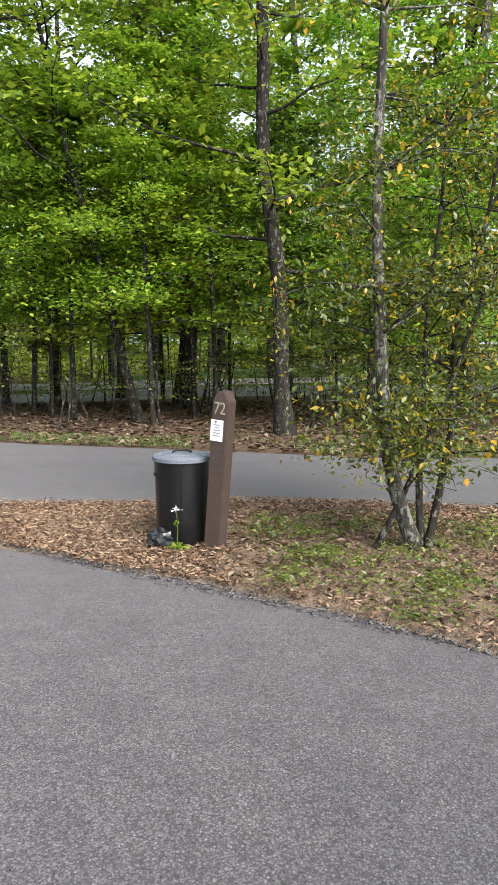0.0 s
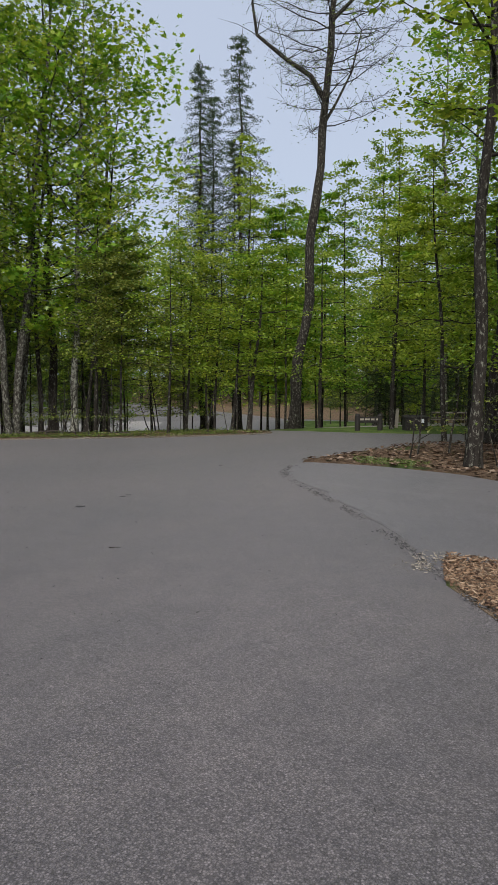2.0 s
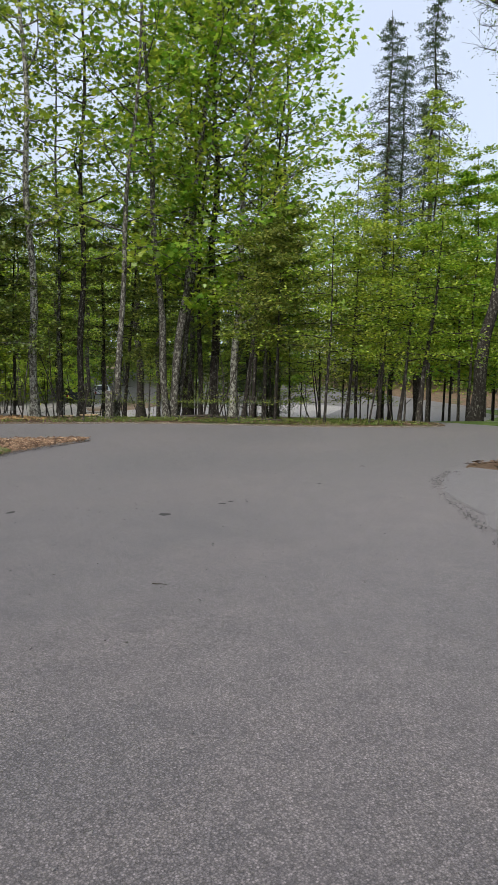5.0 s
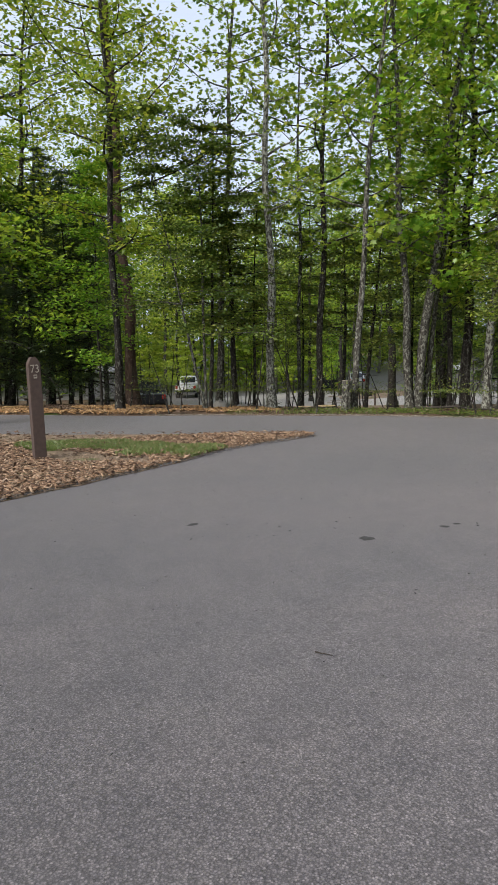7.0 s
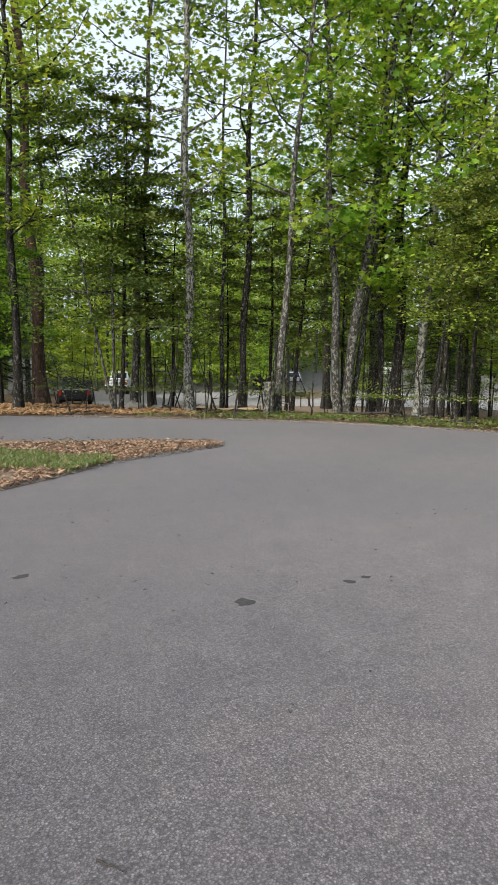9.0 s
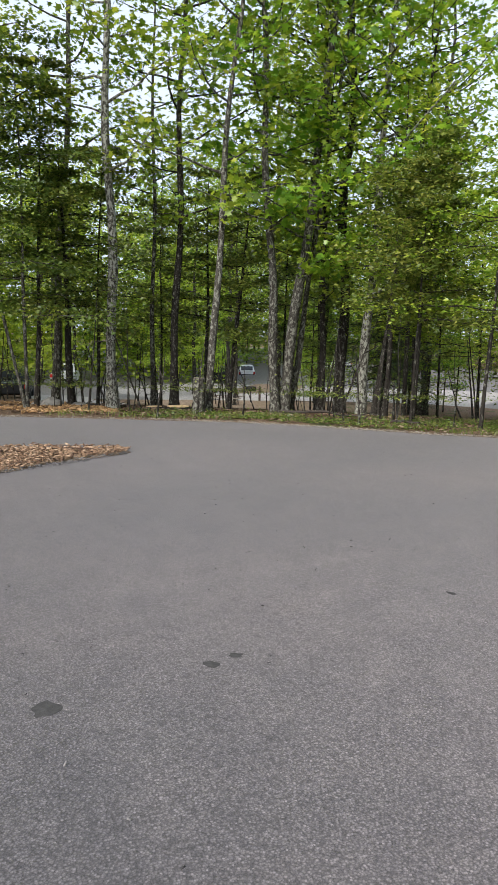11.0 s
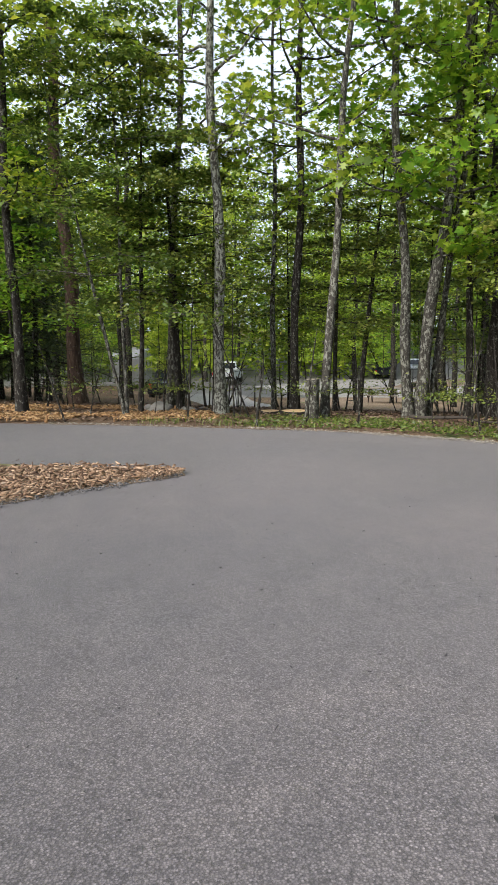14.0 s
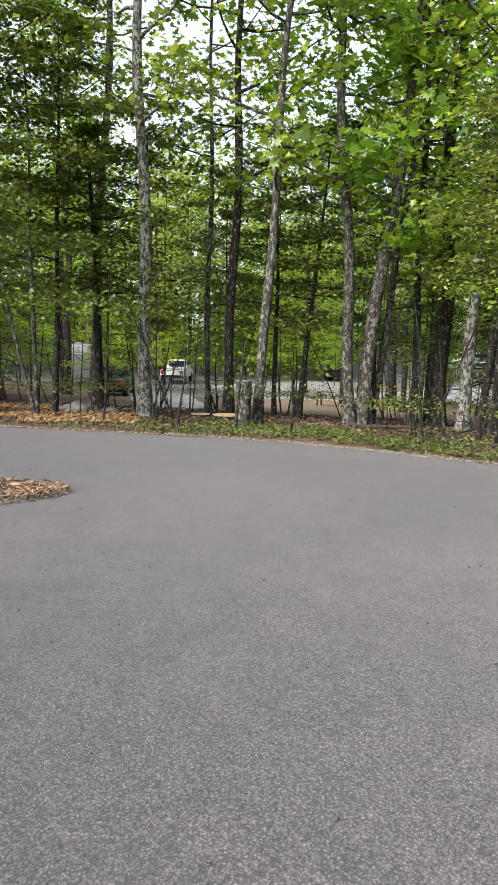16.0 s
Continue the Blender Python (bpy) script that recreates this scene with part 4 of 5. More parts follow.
# yellowing many-stemmed shrub on the mulch island
def shrub():
    r = random.Random(31)
    rng = np.random.default_rng(31)
    ob = thing("shrub_tree", 1.81, 3.77, 0.05, 0, "many-stemmed small tree with yellowing sparse leaves", "shrub")
    tips = []
    stems = (((-0.05, 0, 0), (-0.24, 0.02, 0.62), (-0.32, 0.05, 1.5), (-0.36, 0.1, 2.6), (-0.3, 0.2, 4.2), (-0.22, 0.2, 5.6), 0.06),
             ((-0.32, 0.0, 0), (-0.12, 0.0, 0.42), (0.12, 0.02, 1.0), (0.4, 0.05, 1.8), (0.7, 0.05, 2.6), (0.9, 0.1, 3.6), 0.024),
             ((0.02, 0.05, 0), (0.0, 0.1, 0.5), (0.02, 0.12, 1.1), (0.05, 0.2, 1.7), (0.15, 0.3, 2.4), (0.2, 0.4, 3.2), 0.03),
             ((0.06, 0.02, 0), (0.16, 0.06, 0.5), (0.24, 0.12, 1.0), (0.26, 0.2, 1.6), (0.5, 0.3, 2.4), (0.6, 0.3, 3.4), 0.032))
    for *pts, rad in stems:
        verts, faces = [], []
        p = [Vector(q) for q in pts]
        fine = []
        for i in range(len(p) - 1):
            p0, p1, p2, p3 = p[max(i - 1, 0)], p[i], p[i + 1], p[min(i + 2, len(p) - 1)]
            for k in range(3):
                t = k / 3
                fine.append(0.5 * ((2 * p1) + (p2 - p0) * t + (2 * p0 - 5 * p1 + 4 * p2 - p3) * t * t + (3 * p1 - p0 - 3 * p2 + p3) * t ** 3))
        fine.append(p[-1])
        tube(verts, faces, fine, [rad * (1.25 if k == 0 else 1) * (1 - 0.75 * k / len(fine)) for k in range(len(fine))], 9)
        for i in range(48 if rad > 0.05 else 22):
            f = r.uniform(0.22, 1.0)
            s = fine[int(f * (len(fine) - 1))]
            d = Vector((r.uniform(-1, 1), r.uniform(-1, 1), r.uniform(-0.15, 0.5))).normalized() * r.uniform(0.45, 1.5)
            mid = s + d * 0.5 + Vector((0, 0, 0.05))
            end = s + d + Vector((0, 0, -0.08))
            tube(verts, faces, [s, mid, end], [rad * 0.18 + 0.003, 0.005, 0.0015], 4)
            for q in (mid, end, mid.lerp(end, 0.5), s.lerp(mid, 0.6)):
                side = q + Vector((r.uniform(-1, 1), r.uniform(-1, 1), r.uniform(-0.4, 0.3))) * 0.22
                tube(verts, faces, [q, side], [0.003, 0.001], 3)
                tips += [q, side]
        mesh_object("stem", verts, faces, BARK_DARK if rad < 0.05 else BARK_GREY, ob, True)
    c = np.array(tips)
    c = np.repeat(c, 22, 0) + rng.normal(0, 0.12, (len(c) * 22, 3))
    c = c[c[:, 2] > 0.55]
    v, t = leaf_arrays(c, 0.046, 0.3, rng, 0.5, 0.1, 0.3)
    raw_mesh("foliage", v, t, LEAF_YELLOW, ob)
    gold = np.array(r.sample(tips, 90))
    gold = np.repeat(gold, 4, 0) + rng.normal(0, 0.06, (360, 3))
    v, t = leaf_arrays(gold[gold[:, 2] > 0.55], 0.055, 0.2, rng, 0.55, 0.1, 0.5)
    raw_mesh("golden_leaves", v, t, LEAF_GOLD, ob)["label"] = "turned golden-yellow leaves"


shrub()
def brush(name, line, n, bounds, seed, tall, label, keep=None):
    """Thin crooked bare stems with a few twigs."""
    rng = np.random.default_rng(seed)
    r = random.Random(seed)
    verts, faces = [], []
    for x, y, z in scatter_points(line, n, bounds, rng, keep):
        h = tall * r.uniform(0.35, 1.2)
        lx, ly = r.gauss(0, 0.16), r.gauss(0, 0.16)
        p = [Vector((x + lx * h * f + r.uniform(-0.02, 0.02), y + ly * h * f + r.uniform(-0.02, 0.02), z + h * f)) for f in (0, 0.3, 0.6, 1.0)]
        w = r.uniform(0.008, 0.028)
        tube(verts, faces, p, [w, w * 0.85, w * 0.6, w * 0.2], 5)
        for k in (1, 2, 2):
            d = Vector((r.uniform(-1, 1), r.uniform(-1, 1), r.uniform(-0.1, 0.7))) * h * 0.3
            tube(verts, faces, [p[k], p[k] + d * 0.5, p[k] + d], [w * 0.45, w * 0.3, 0.002], 4)
    tagged(mesh_object(name, verts, faces, BARK_DARK), label, "brush", kind="stuff")


brush("brush", row_line, 95, (-24, -11.2, 4, 15.6), 81, 2.0, "thin bare stems and dead twigs under the trees", lambda x, y: abs(noise.noise((x * 0.5, y * 0.5, 3))) > 0.1 and not (-0.85 * x + 0.53 * y < 17.2))
brush("brush", tongue_line, 120, (-6, 10, 10.2, 18), 82, 1.3, "thin bare stems in the wooded verge")
rng = np.random.default_rng(88)
low = scatter_points(row_line, 70, (-23, -11.4, 4, 15), rng, lambda x, y: noise.noise((x * 0.7, y * 0.7, 5)) > 0.05)
low[:, 2] += 0.45
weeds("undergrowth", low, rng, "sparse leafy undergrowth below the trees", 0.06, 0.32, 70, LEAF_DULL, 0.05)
low = scatter_points(tongue_line, 200, (-5.5, 9, 11.2, 18), rng)
low[:, 2] += rng.uniform(0.3, 1.1, len(low))
weeds("undergrowth", low, rng, "sparse leafy undergrowth in the wooded verge", 0.065, 0.4, 80, LEAF_DULL, 0.05)


# bits of leaf, twig and grit lying on the asphalt
def road_bits():
    rng = np.random.default_rng(89)
    n = 700
    f = rng.random(n)
    x = -13 * f + rng.normal(0, 2.2, n)
    y = 8.5 * f + rng.normal(0, 2.0, n)
    pts = np.stack([x, y, np.array([slope(a, c) for a, c in zip(x, y)])], 1)
    chips("road_bits", pts, rng, "scattered bits of bark and grit on the asphalt", 0.0, 0.014, CRUMBS)


road_bits()


# ---- things ----
def text_mesh(word, size, depth, mat, parent, m, name="number"):
    cu = bpy.data.curves.new(name, "FONT")
    cu.body, cu.size, cu.extrude, cu.align_x, cu.align_y = word, size, depth, "CENTER", "CENTER"
    tmp = bpy.data.objects.new("tmp", cu)
    me = bpy.data.meshes.new_from_object(tmp)
    bpy.data.objects.remove(tmp)
    me.name = name
    me.materials.clear()
    me.materials.append(mat)
    ob = new(name, me)
    ob.parent = parent
    ob.matrix_local = m
    return ob


def numbered_post(x, y, z, turn, tilt, height, width, word, paper):
    ob = thing("numbered_post", x, y, z, 0, "brown wooden post numbered " + word + (" with a pinned paper notice" if paper else " in cream on mulch"), "site post", "numbered site posts")
    ob.matrix_world = pose(x, y, z, 0, tilt, turn)
    w, h = width / 2, height
    bm = bmesh.new()
    ring0 = [bm.verts.new((sx * w, sy * w, -0.2)) for sx, sy in ((-1, -1), (1, -1), (1, 1), (-1, 1))]
    ring1 = [bm.verts.new((sx * w, sy * w, h - 0.55 * width)) for sx, sy in ((-1, -1), (1, -1), (1, 1), (-1, 1))]
    ring2 = [bm.verts.new((sx * w * 0.42, sy * w * 0.95, h)) for sx, sy in ((-1, -1), (1, -1), (1, 1), (-1, 1))]
    for a, b in ((ring0, ring1), (ring1, ring2)):
        for k in range(4):
            bm.faces.new((a[k], a[(k + 1) % 4], b[(k + 1) % 4], b[k]))
    bm.faces.new(ring2)
    bm.faces.new(ring0[::-1])
    bmesh.ops.bevel(bm, geom=bm.edges[:], offset=0.006, segments=2, affect="EDGES")
    part("post", bm, BROWN_PAINT, ob)
    front = Matrix.Rotation(radians(90), 4, "X")
    text_mesh(word, width * 0.98, 0.002, CREAM, ob, Matrix.Translation((0, -w - 0.003, h - 1.0 * width)) @ front @ Matrix.Diagonal((0.78, 1, 1, 1)))
    if paper:
        sheet = part("notice", box(0.098, 0.003, 0.15, (-0.012, -w - 0.004, h - 0.275), 0), PAPER, ob, "white paper notice")
        for k in range(5):
            part("text_bar", box((0.05, 0.03, 0.06, 0.055, 0.06)[k], 0.002, 0.006, (-0.012, -w - 0.0065, h - 0.235 - 0.019 * k), 0), INK, sheet)
        part("pin", lathe([(0.006, 0), (0.006, 0.01), (0.002, 0.014)], 10), RUST, ob).matrix_local = Matrix.Translation((-0.02, -w - 0.003, h - 0.212)) @ front
    else:
        part("small_plate", box(0.045, 0.003, 0.05, (0.0, -w - 0.003, h - 1.62 * width), 0), CREAM, ob, "small cream mark")
        part("plate_mark", box(0.03, 0.003, 0.02, (0.0, -w - 0.006, h - 1.6 * width), 0), BROWN_PAINT, ob)
    return ob


numbered_post(0.33, 3.86, 0.04, -30, 4.5, 1.13, 0.122, "72", True)
numbered_post(-11.35, 2.22, 0.045, 106, -1.0, 1.34, 0.155, "73", False)


def garbage_can(x, y, z):
    ob = thing("garbage_can", x, y, z, 12, "black garbage can with a blue-grey lid beside a post", "garbage can")
    part("body", lathe([(0.186, 0), (0.192, 0.02), (0.197, 0.2), (0.2, 0.4), (0.203, 0.6), (0.204, 0.615)], 40, 0.012), BLACK_PLASTIC, ob, "black plastic body", True)
    lid = part("lid", lathe([(0.213, 0.6), (0.219, 0.604), (0.219, 0.63), (0.214, 0.636), (0.204, 0.636), (0.2, 0.63), (0.188, 0.63), (0.184, 0.636), (0.15, 0.637), (0.146, 0.641), (0.1, 0.643), (0.096, 0.647), (0.02, 0.649)], 40), LID_GREY, ob, "blue-grey ridged metal lid", False)
    verts, faces = [], []
    tube(verts, faces, [Vector((0.07 * math.cos(a), 0.05 * math.sin(a), 0.656 + 0.008 * math.sin(a))) for a in [math.pi * k / 8 for k in range(9)]], [0.007] * 9, 7)
    mesh_object("handle", verts, faces, RUST, lid, True)
    for s in (-1, 1):
        part("grip", box(0.02, 0.1, 0.03, (s * 0.2, 0, 0.5), 0.008), BLACK_PLASTIC, ob)
    for k in range(7):
        part("rib", box(0.006, 0.014, 0.42, (0, 0, 0), 0.003, Matrix.Translation((0.198, 0, 0.3)) @ Matrix.Rotation(0.015, 4, "Y")), BLACK_PLASTIC, ob).matrix_local = Matrix.Rotation(2 * math.pi * k / 7, 4, "Z")
    bm = bmesh.new()
    bmesh.ops.create_icosphere(bm, subdivisions=3, radius=0.075)
    for v in bm.verts:
        v.co *= 1 + 0.45 * noise.noise(v.co * 28)
        v.co.z = max(v.co.z * 0.8, -0.03) + 0.03
    part("bag_end", bm, BAG, ob, "crumpled black bag end").matrix_local = Matrix.Translation((-0.17, -0.1, 0)) @ Matrix.Scale(1.35, 4)


garbage_can(0.09, 4.05, 0.045)


def flower(x, y, z):
    ob = thing("wild_flower", x, y, z, 0, "small white wild flower on a thin green stalk", "flower")
    verts, faces = [], []
    tube(verts, faces, [Vector((0, 0, 0)), Vector((0.01, 0, 0.15)), Vector((0, 0.01, 0.29))], [0.004, 0.003, 0.002], 6)
    mesh_object("stalk", verts, faces, GRASS, ob)
    r = np.random.default_rng(3)
    v, t = leaf_arrays(np.array([[0.0, 0, 0.295]]) + r.normal(0, 0.012, (16, 3)), 0.028, 0.4, r)
    raw_mesh("petals", v, t, FLOWER, ob)
    v, t = leaf_arrays(np.concatenate([np.array([[0, 0, 0.03]]) + r.normal(0, 0.03, (26, 3)) * (1, 1, 0.3), np.array([[0, 0, 0.2]]) + r.normal(0, 0.012, (8, 3))]), 0.045, 0.4, r)
    raw_mesh("leaves", v, t, LEAF_WOOD, ob)


flower(0.06, 3.73, 0.05)


def stump(x, y, r0, h, label, standing):
    ob = thing("tree_stump", x, y, slope(x, y) + 0.02, 0, label, "stump")
    prof = [(r0 * 1.35, -0.06), (r0 * 1.15, 0.05), (r0, 0.16 if standing else h * 0.6), (r0 * 0.97, h * 0.9), (r0 * 0.96, h)]
    part("bark", lathe(prof, 22, 0.06), BARK_GREY if standing else BARK_DARK, ob, smooth=True)
    part("cut_top", lathe([(r0 * 0.9, h - 0.01), (r0 * 0.9, h + 0.006), (0.01, h + 0.012)], 22, 0.05), WEATHERED if standing else CUT_WOOD, ob, "pale sawn top")
    return ob


stump(-17.3, 9.02, 0.125, 0.72, "upright sawn tree stump with grey mottled bark", True)
stump(-18.6, 8.98, 0.27, 0.1, "low flat stump with a fresh pale cut", False)
stump(-19.2, 8.6, 0.2, 0.07, "low flat stump with a fresh pale cut", False)


def rock(x, y, s, seed):
    bm = bmesh.new()
    bmesh.ops.create_icosphere(bm, subdivisions=3, radius=s)
    for v in bm.verts:
        v.co *= 1 + 0.35 * noise.noise(v.co * (1.3 / s) + Vector((seed, 0, 0)))
        v.co.z *= 0.62
    ob = part("rock", bm, ROCK)
    ob.matrix_world = pose(x, y, slope(x, y) + s * 0.3, 0, 0, seed * 50)
    return tagged(ob, "grey weathered rock among leaf litter", "rock", "rocks under the trees")


for k, (x, y, s) in enumerate(((-19.5, 6.4, 0.24), (-19.3, 6.95, 0.18), (-19.9, 6.2, 0.16), (-19.7, 7.3, 0.14))):
    rock(x, y, s, k + 1)


def fallen_branch(x, y, turn, length, rad, label="fallen bare branch lying on the ground", lift=0.03, forks=(2, 4, 5)):
    r = random.Random(int(abs(x) * 100 + length * 10))
    ob = thing("fallen_branch", x, y, slope(x, y) + lift, turn, label, "branch")
    verts, faces = [], []
    pts = [Vector((length * (k / 6 - 0.5), r.uniform(-0.05, 0.05) * length, rad + 0.04 * length * math.sin(k * 0.5) * r.random())) for k in range(7)]
    tube(verts, faces, pts, [rad * (1 - 0.1 * k) for k in range(7)], 6)
    for k in forks:
        tube(verts, faces, [pts[k], pts[k] + Vector((0.15, r.choice((-1, 1)) * 0.22, 0.05)) * length], [rad * 0.5, 0.003], 4)
    mesh_object("wood", verts, faces, TWIG, ob, True)


fallen_branch(2.35, 1.72, 10, 0.5, 0.012, lift=0.02)
fallen_branch(-4.63, 3.78, 40, 0.1, 0.004, "short dark twig on the asphalt", 0.002, ())
fallen_branch(-14.3, 12.0, 20, 0.9, 0.03)
fallen_branch(-19.3, 7.3, 70, 1.4, 0.03)
fallen_branch(-16.4, 11.4, 35, 2.2, 0.035, "long fallen branch leaning under the trees")


def stain(x, y, sx, sy, turn, seed):
    bm = bmesh.new()
    n = 28
    c = bm.verts.new((0, 0, 0))
    ring = []
    for k in range(n):
        a = 2 * math.pi * k / n
        q = 1 + 0.45 * noise.noise((math.cos(a) * 1.6, math.sin(a) * 1.6, seed))
        ring.append(bm.verts.new((sx * q * math.cos(a), sy * q * math.sin(a), -0.003)))
    for k in range(n):
        bm.faces.new((c, ring[k], ring[(k + 1) % n]))
    ob = part("oil_stain", bm, ASPHALT_STAIN)
    ob.matrix_world = pose(x, y, slope(x, y) + 0.004, 0, 0, turn)
    return tagged(ob, "dark oil stain on the asphalt", "stain", "stains on the asphalt")


for k, (x, y, a, b) in enumerate(((-6.5, 4.82, 0.11, 0.085), (-6.65, 5.57, 0.07, 0.05), (-6.7, 5.71, 0.055, 0.04), (-7.35, 3.6, 0.1, 0.05), (-7.82, 8.69, 0.09, 0.04), (-7.04, 7.22, 0.06, 0.03))):
    stain(x, y, a * 0.6, b * 0.6, k * 40, k)



def crumb_line(points, n, width, label, seed, gap=-1.0, mat=CRUMBS):
    rng = np.random.default_rng(seed)
    p = [Vector(q) for q in points]
    out = []
    for _ in range(n):
        f = rng.random() * (len(p) - 1)
        i = int(f)
        q = p[i].lerp(p[i + 1], f - i)
        if noise.noise((q.x * 1.1, q.y * 1.1, seed + 3)) < gap:
            continue
        w = width * (0.5 + 0.8 * abs(noise.noise((q.x * 2, q.y * 2, seed))))
        out.append((q.x + rng.normal(0, w), q.y + rng.normal(0, w), slope(q.x, q.y)))
    return chips("asphalt_crumbs", np.array(out), rng, label, 0.001, 0.022, mat)


crumb_line([(-6.9, 9.6), (-6.5, 8.75), (-5.9, 8.05), (-4.9, 7.3), (-4.2, 6.75), (-3.3, 6.0), (-2.6, 5.35), (-2.0, 4.7)], 1000, 0.06, "crumbled asphalt along the old seam", 41, -0.2)
crumb_line([(-1.7, 4.4), (-0.4, 3.5), (1.0, 2.6), (2.6, 1.4)], 1500, 0.05, "grit along the edge of the asphalt", 42)
crumb_line([(-2.25, 4.85), (-2.35, 5.3), (-1.7, 5.5), (-0.6, 5.5), (0.6, 5.55)], 700, 0.1, "pale sand washed round the tip of the island", 45, -0.3, PALE_GRIT)
crumb_line([(-8.6, 1.6), (-9.9, 3.2), (-11.6, 5.0), (-12.5, 6.5)], 1500, 0.06, "grit along the edge of the asphalt", 43)
crumb_line([(-17.3, 4.3), (-16.9, 5.7), (-16.05, 7.8), (-15.45, 9.1), (-14.65, 10.0), (-13.9, 10.85), (-13.2, 11.5), (-12.5, 12.4), (-11.9, 13.6), (-11.5, 14.7)], 3600, 0.08, "pale grit along the edge of the asphalt", 44, -1.0, PALE_GRIT)


def wooden_sign(x, y, turn):
    z = slope(x, y) + 0.02
    ob = thing("wooden_sign", x, y, z, turn, "low dark brown wooden direction sign on two posts", "sign")
    for s in (-1, 1):
        part("post", lathe([(0.075, -0.1), (0.075, 0.4), (0.082, 0.41), (0.06, 0.46), (0.02, 0.48)], 16), DARK_STAIN, ob).matrix_local = Matrix.Translation((s * 0.31, 0, 0))
    board = part("board", box(0.66, 0.05, 0.17, (0, -0.02, 0.31), 0.01), DARK_STAIN, ob)
    for k in range(4):
        part("text_bar", box((0.1, 0.13, 0.09, 0.05)[k], 0.004, 0.05, ((-0.2, -0.05, 0.1, 0.22)[k], -0.048, 0.32), 0), CREAM, board)


wooden_sign(-9.8, 16.95, 40)


def storage_box(x, y, turn):
    z = slope(x, y) + 0.02
    ob = thing("storage_box", x, y, z, turn, "near-black wooden bin enclosure with a pale label", "bin enclosure")
    for s in (-1, 1):
        part("side_panel", box(0.03, 0.4, 0.36, (s * 0.29, 0, 0.18), 0.005), DARK_STAIN, ob)
    for k in range(4):
        part("plank", box(0.56, 0.03, 0.085, (0, -0.19, 0.05 + 0.09 * k), 0.005), DARK_STAIN, ob)
    part("back_panel", box(0.56, 0.03, 0.36, (0, 0.19, 0.18), 0.005), DARK_STAIN, ob)
    part("lid", box(0.66, 0.46, 0.03, (0, 0, 0.385), 0.006, Matrix.Rotation(0.08, 4, "X")), DARK_STAIN, ob)
    part("label", box(0.08, 0.004, 0.1, (0.16, -0.21, 0.28), 0), PAPER, ob, "white label")


storage_box(-8.87, 17.85, 40)
bm = box(0.1, 0.1, 0.64, (0, 0, 0.28), 0.02)
ob = part("marker_post", bm, CREAM)
ob.matrix_world = pose(-9.88, 18.67, slope(-9.88, 18.67), 0, 3, 30)
tagged(ob, "white painted marker post on the grass", "post")


def picnic_table(x, y, turn, size=1.0):
    ob = thing("picnic_table", x, y, slope(x, y) + 0.05, turn, "weathered wooden picnic table with bench seats", "picnic table", "picnic tables")
    ob.scale = (size, size, size)
    for k in range(5):
        part("top_plank", box(1.8, 0.14, 0.04, (0, -0.3 + 0.15 * k, 0.74), 0.006), WEATHERED, ob)
    for s in (-1, 1):
        for q in (0, 1):
            part("seat_plank", box(1.8, 0.13, 0.04, (0, s * (0.62 + 0.14 * q), 0.44), 0.006), WEATHERED, ob)
        part("seat_beam", box(0.05, 1.55, 0.09, (s * 0.6, 0, 0.38), 0.005), BROWN_PAINT, ob)
        part("top_beam", box(0.05, 0.7, 0.09, (s * 0.6, 0, 0.67), 0.005), BROWN_PAINT, ob)
        for q in (-1, 1):
            part("leg", box(0.05, 0.09, 0.84, (s * 0.6, q * 0.42, 0.35), 0.005, Matrix.Rotation(q * 0.45, 4, "X")), BROWN_PAINT, ob)
    return ob


picnic_table(-38.8, 17.6, 62)
picnic_table(-14.6, 33.0, 25)
picnic_table(-36.0, 1.5, 70)


def pedestal_grill(x, y, turn):
    ob = thing("pedestal_grill", x, y, slope(x, y) + 0.03, turn, "black iron campsite grill on a post", "grill")
    part("post", lathe([(0.035, -0.1), (0.035, 0.72)], 12), RUST, ob)
    part("firebox_floor", box(0.5, 0.4, 0.02, (0, 0, 0.73), 0.004), RUST, ob)
    for sx, sy, w, d in ((0, -0.2, 0.5, 0.02), (0, 0.2, 0.5, 0.02), (-0.25, 0, 0.02, 0.4), (0.25, 0, 0.02, 0.4)):
        part("side_plate", box(w, d, 0.22, (sx, sy, 0.85), 0.004), RUST, ob)
    for k in range(9):
        part("grate_bar", box(0.48, 0.012, 0.012, (0, -0.16 + 0.04 * k, 0.93), 0.002), RUST, ob)


pedestal_grill(-42.6, 20.6, 30)
bm = lathe([(0.07, -0.1), (0.07, 0.9), (0.05, 0.95)], 14)
ob = part("wood_post", bm, BROWN_PAINT)
ob.matrix_world = pose(-44.3, 21.9, slope(-44.3, 21.9), 0, 0, 0)
tagged(ob, "short dark wooden post in the campsite", "post")


def kiosk(x, y, turn):
    ob = thing("notice_board", x, y, slope(x, y) + 0.03, turn, "brown wooden notice board seen from behind", "notice board")
    part("panel", box(1.2, 0.06, 1.0, (0, 0, 0.75), 0.02, Matrix.Rotation(0.25, 4, "X")), BROWN_PAINT, ob)
    for s in (-1, 1):
        part("leg", box(0.1, 0.1, 1.0, (s * 0.5, 0.05, 0.4), 0.01), BROWN_PAINT, ob)


kiosk(-60.0, 34.2, 60)


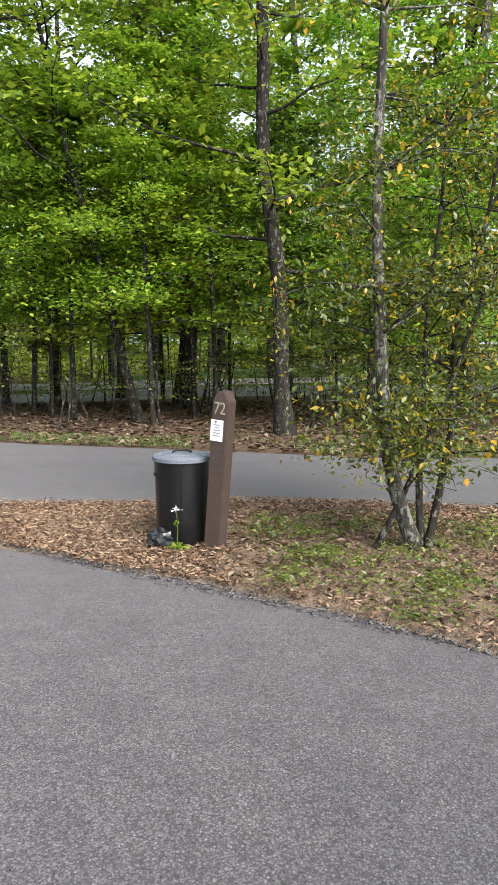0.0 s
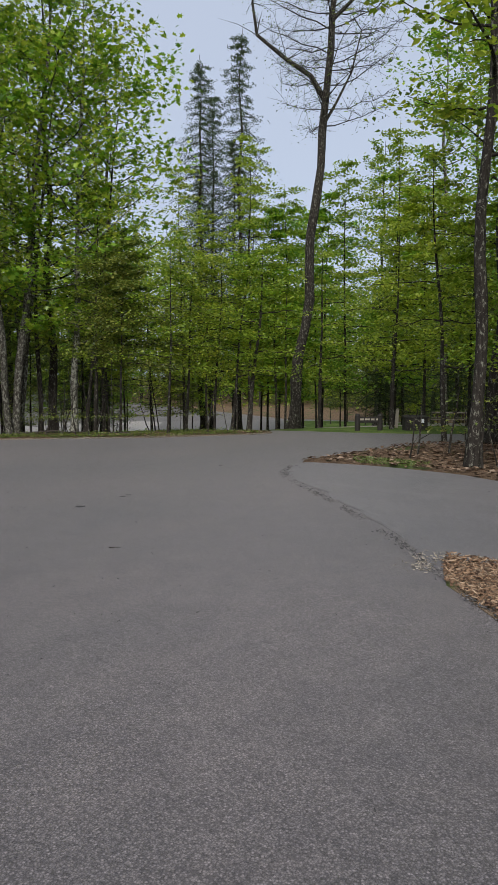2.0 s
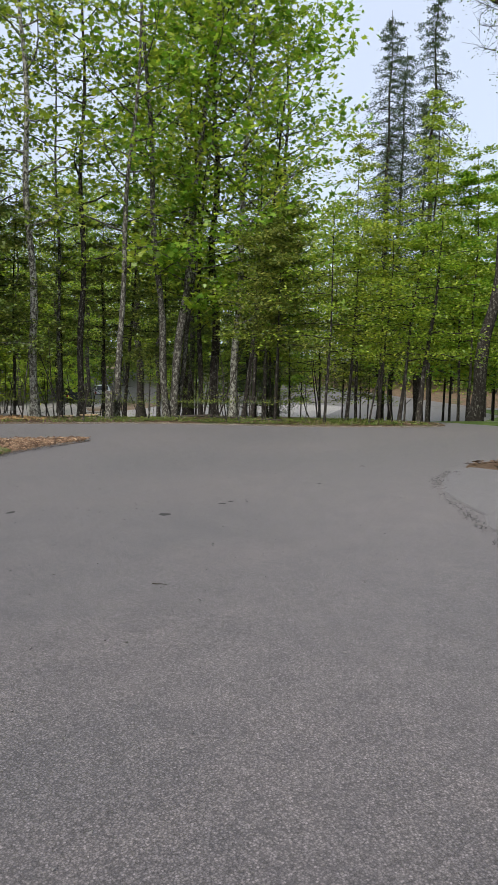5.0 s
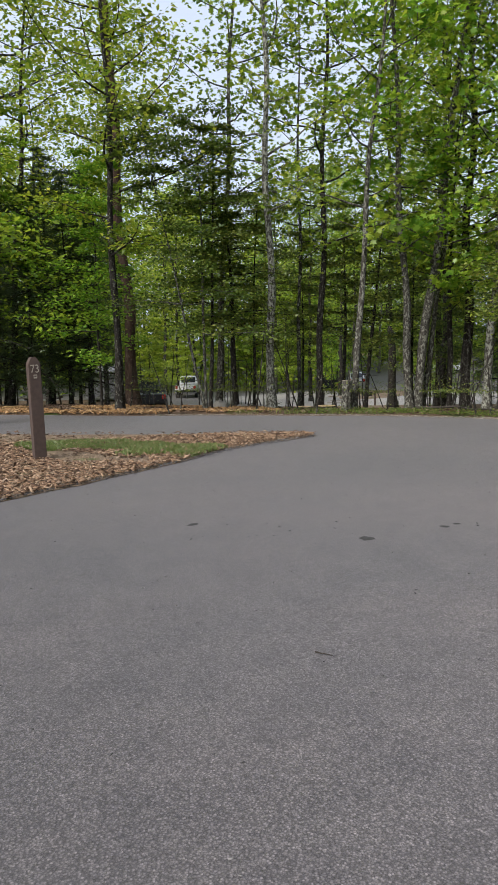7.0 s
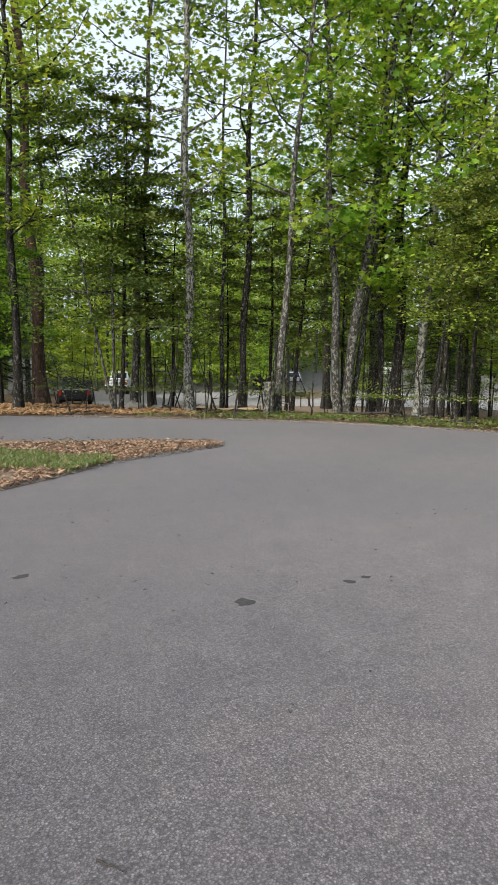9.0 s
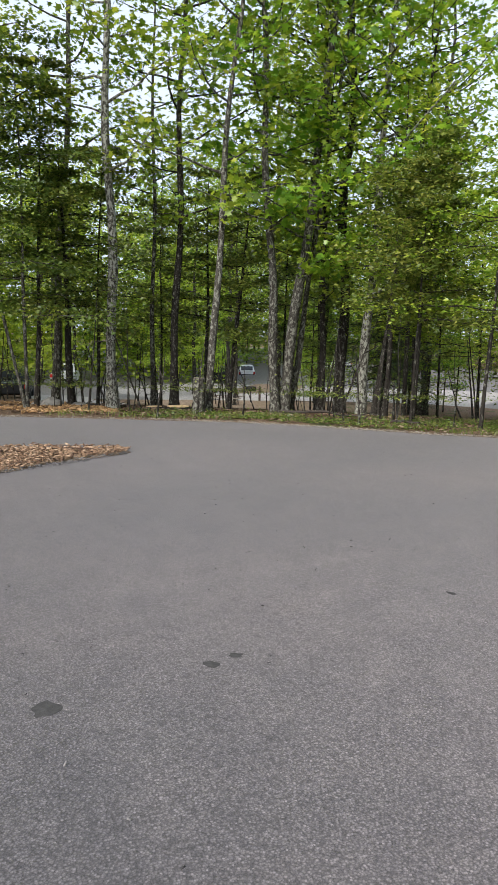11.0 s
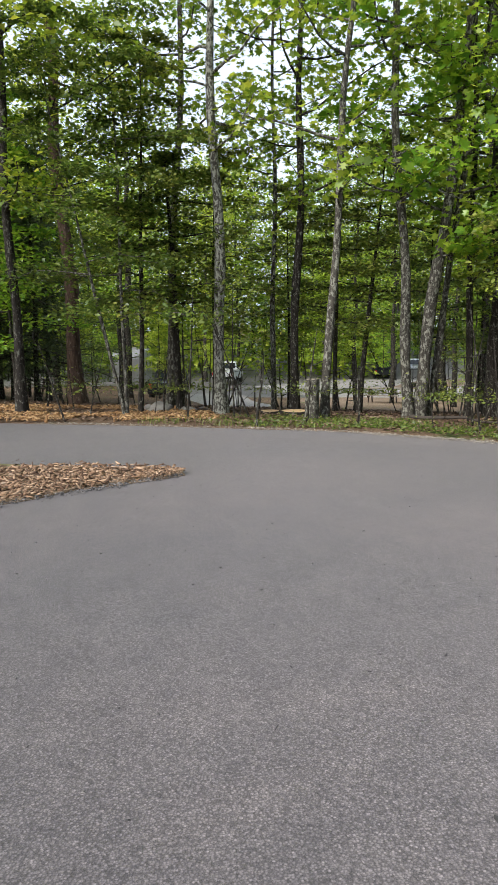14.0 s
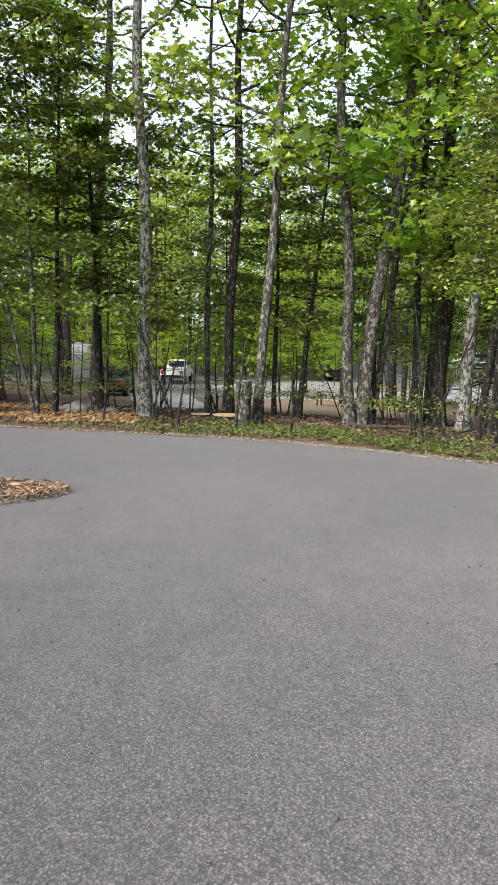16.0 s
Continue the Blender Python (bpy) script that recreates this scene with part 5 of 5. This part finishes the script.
# ---- vehicles ----
def wheel(parent, x, y, r, w):
    m = Matrix.Translation((x, y, r)) @ Matrix.Rotation(radians(90), 4, "X")
    tyre = part("tyre", lathe([(r * 0.62, -w / 2), (r * 0.93, -w / 2), (r, -w * 0.3), (r, w * 0.3), (r * 0.93, w / 2), (r * 0.62, w / 2)], 26), TYRE, parent, smooth=True)
    tyre.matrix_local = m
    part("rim", lathe([(r * 0.64, -w * 0.45), (r * 0.6, -w * 0.5), (r * 0.2, -w * 0.42), (r * 0.2, w * 0.42), (r * 0.6, w * 0.5), (r * 0.64, w * 0.45)], 18), RIM, tyre)


def extruded(profile, width, inset, bevel=0.05):
    """A side profile (x, z) drawn out across the width; inset narrows the upper points."""
    bm = bmesh.new()
    zs = [p[1] for p in profile]
    lo, hi = min(zs), max(zs)
    sides = []
    for s in (-1, 1):
        sides.append([bm.verts.new((x, s * (width / 2 - inset * max(0, (z - lo) / (hi - lo))), z)) for x, z in profile])
    n = len(profile)
    for k in range(n):
        bm.faces.new((sides[0][k], sides[0][(k + 1) % n], sides[1][(k + 1) % n], sides[1][k]))
    bm.faces.new(sides[0][::-1])
    bm.faces.new(sides[1])
    bmesh.ops.recalc_face_normals(bm, faces=bm.faces)
    if bevel:
        bmesh.ops.bevel(bm, geom=bm.edges[:], offset=bevel, segments=2, affect="EDGES")
    return bm


def car(x, y, turn, paint, label, tall=0.0, bed=False):
    ob = thing("pickup_truck" if bed else "parked_car", x, y, slope(x, y), turn, label, "truck" if bed else "car", "parked vehicles")
    L = 2.6 if bed else 2.25
    low = 0.32 + tall * 0.3
    belt = 0.92 + tall * 0.6
    part("body", extruded([(-L, low + 0.1), (-L, belt - 0.05), (-L * 0.9, belt), (L * 0.5, belt), (L * 0.93, belt - 0.14), (L, belt - 0.3), (L, low + 0.05), (L * 0.9, low), (-L * 0.9, low)], 1.8, 0.05, 0.06), paint, ob, smooth=False)
    roof = belt + 0.58 + tall * 0.15
    if bed:
        cab = [(-L * 0.1, belt - 0.02), (L * 0.52, belt - 0.02), (L * 0.3, roof), (-L * 0.06, roof)]
    else:
        cab = [(-L * 0.92, belt - 0.02), (L * 0.48, belt - 0.02), (L * 0.18, roof), (-L * 0.7, roof)]
    part("cabin", extruded(cab, 1.66, 0.2, 0.05), paint, ob)
    x0, x1 = cab[3][0], cab[2][0]
    for s in (-1, 1):
        for a, b in ((x0 + 0.05, (x0 + x1) / 2 - 0.04), ((x0 + x1) / 2 + 0.04, x1 + 0.1)):
            bm = box(max(0.2, b - a), 0.02, (roof - belt) * 0.66, (0, 0, 0), 0.008)
            part("side_window", bm, GLASS, ob).matrix_local = Matrix.Translation(((a + b) / 2, s * 0.75, (roof + belt) / 2)) @ Matrix.Rotation(s * 0.3, 4, "X")
    dx, dz = cab[1][0] - cab[2][0], roof - belt
    part("windscreen", box(0.02, 1.3, math.hypot(dx, dz) * 0.8, (0, 0, 0), 0.006, Matrix.Rotation(-math.atan2(dx, dz), 4, "Y")), GLASS, ob).matrix_local = Matrix.Translation(((cab[1][0] + cab[2][0]) / 2 + 0.04, 0, (roof + belt) / 2))
    dx = cab[3][0] - cab[0][0]
    part("rear_window", box(0.02, 1.2, math.hypot(dx, dz) * 0.7, (0, 0, 0), 0.006, Matrix.Rotation(math.atan2(dx, dz), 4, "Y")), GLASS, ob).matrix_local = Matrix.Translation(((cab[0][0] + cab[3][0]) / 2 - 0.04, 0, (roof + belt) / 2))
    for sx in (-0.62, 0.64):
        for s in (-1, 1):
            wheel(ob, L * sx, s * 0.8, 0.34 + tall * 0.06, 0.23)
    for s in (-1, 1):
        part("headlight", box(0.06, 0.34, 0.14, (L - 0.03, s * 0.62, belt - 0.24), 0.02), RIM, ob)
        part("tail_light", box(0.06, 0.2, 0.26, (-L + 0.01, s * 0.74, belt - 0.2), 0.02), RED_LAMP, ob)
    part("front_bumper", box(0.14, 1.7, 0.18, (L, 0, low + 0.16), 0.04), DARK_PAINT, ob)
    part("rear_bumper", box(0.14, 1.7, 0.18, (-L, 0, low + 0.2), 0.04), DARK_PAINT, ob)
    return ob


car(-77.0, 45.0, 200, WHITE_PAINT, "white sport utility vehicle parked beyond the trees", 0.35)
car(-70, 49.5, 190, GREY_PAINT, "grey car parked beyond the trees")
car(-68.0, 27.5, 165, DARK_PAINT, "dark car parked in the campsite")
car(-74.0, 33.0, 160, WHITE_PAINT, "white car parked in the campsite")
car(-44.0, 7.4, 172, DARK_PAINT, "dark pickup truck parked under the trees", 0.2, True)
car(-62.0, 12.6, 165, WHITE_PAINT, "white pickup truck parked under the trees", 0.35, True)


def trailer(x, y, turn):
    ob = thing("camping_trailer", x, y, slope(x, y), turn, "grey-white box-shaped camping trailer under the trees", "trailer", "parked vehicles")
    part("body", extruded([(-3.0, 0.55), (-3.05, 2.3), (-2.7, 2.75), (2.6, 2.75), (3.0, 2.2), (2.9, 0.9), (2.5, 0.55)], 2.3, 0.06, 0.08), TRAILER_PAINT, ob)
    for s in (-1, 1):
        for k in (-1.9, 0.2, 1.7):
            part("window", box(0.9, 0.03, 0.55, (k, s * 1.13, 1.75), 0.02), GLASS, ob)
        part("stripe", box(5.6, 0.02, 0.1, (0, s * 1.16, 1.2), 0.004), GREY_PAINT, ob)
        for k in (-0.4, 0.45):
            wheel(ob, k, s * 0.98, 0.34, 0.2)
    part("door", box(0.7, 0.03, 1.75, (-0.85, -1.15, 1.5), 0.02), TRAILER_PAINT, ob)
    part("tow_bar", box(1.2, 0.1, 0.1, (3.3, 0, 0.5), 0.01), RUST, ob)
    part("roof_vent", box(0.4, 0.4, 0.15, (0.8, 0, 2.82), 0.03), TRAILER_PAINT, ob)


trailer(-58.0, 5.2, 175)
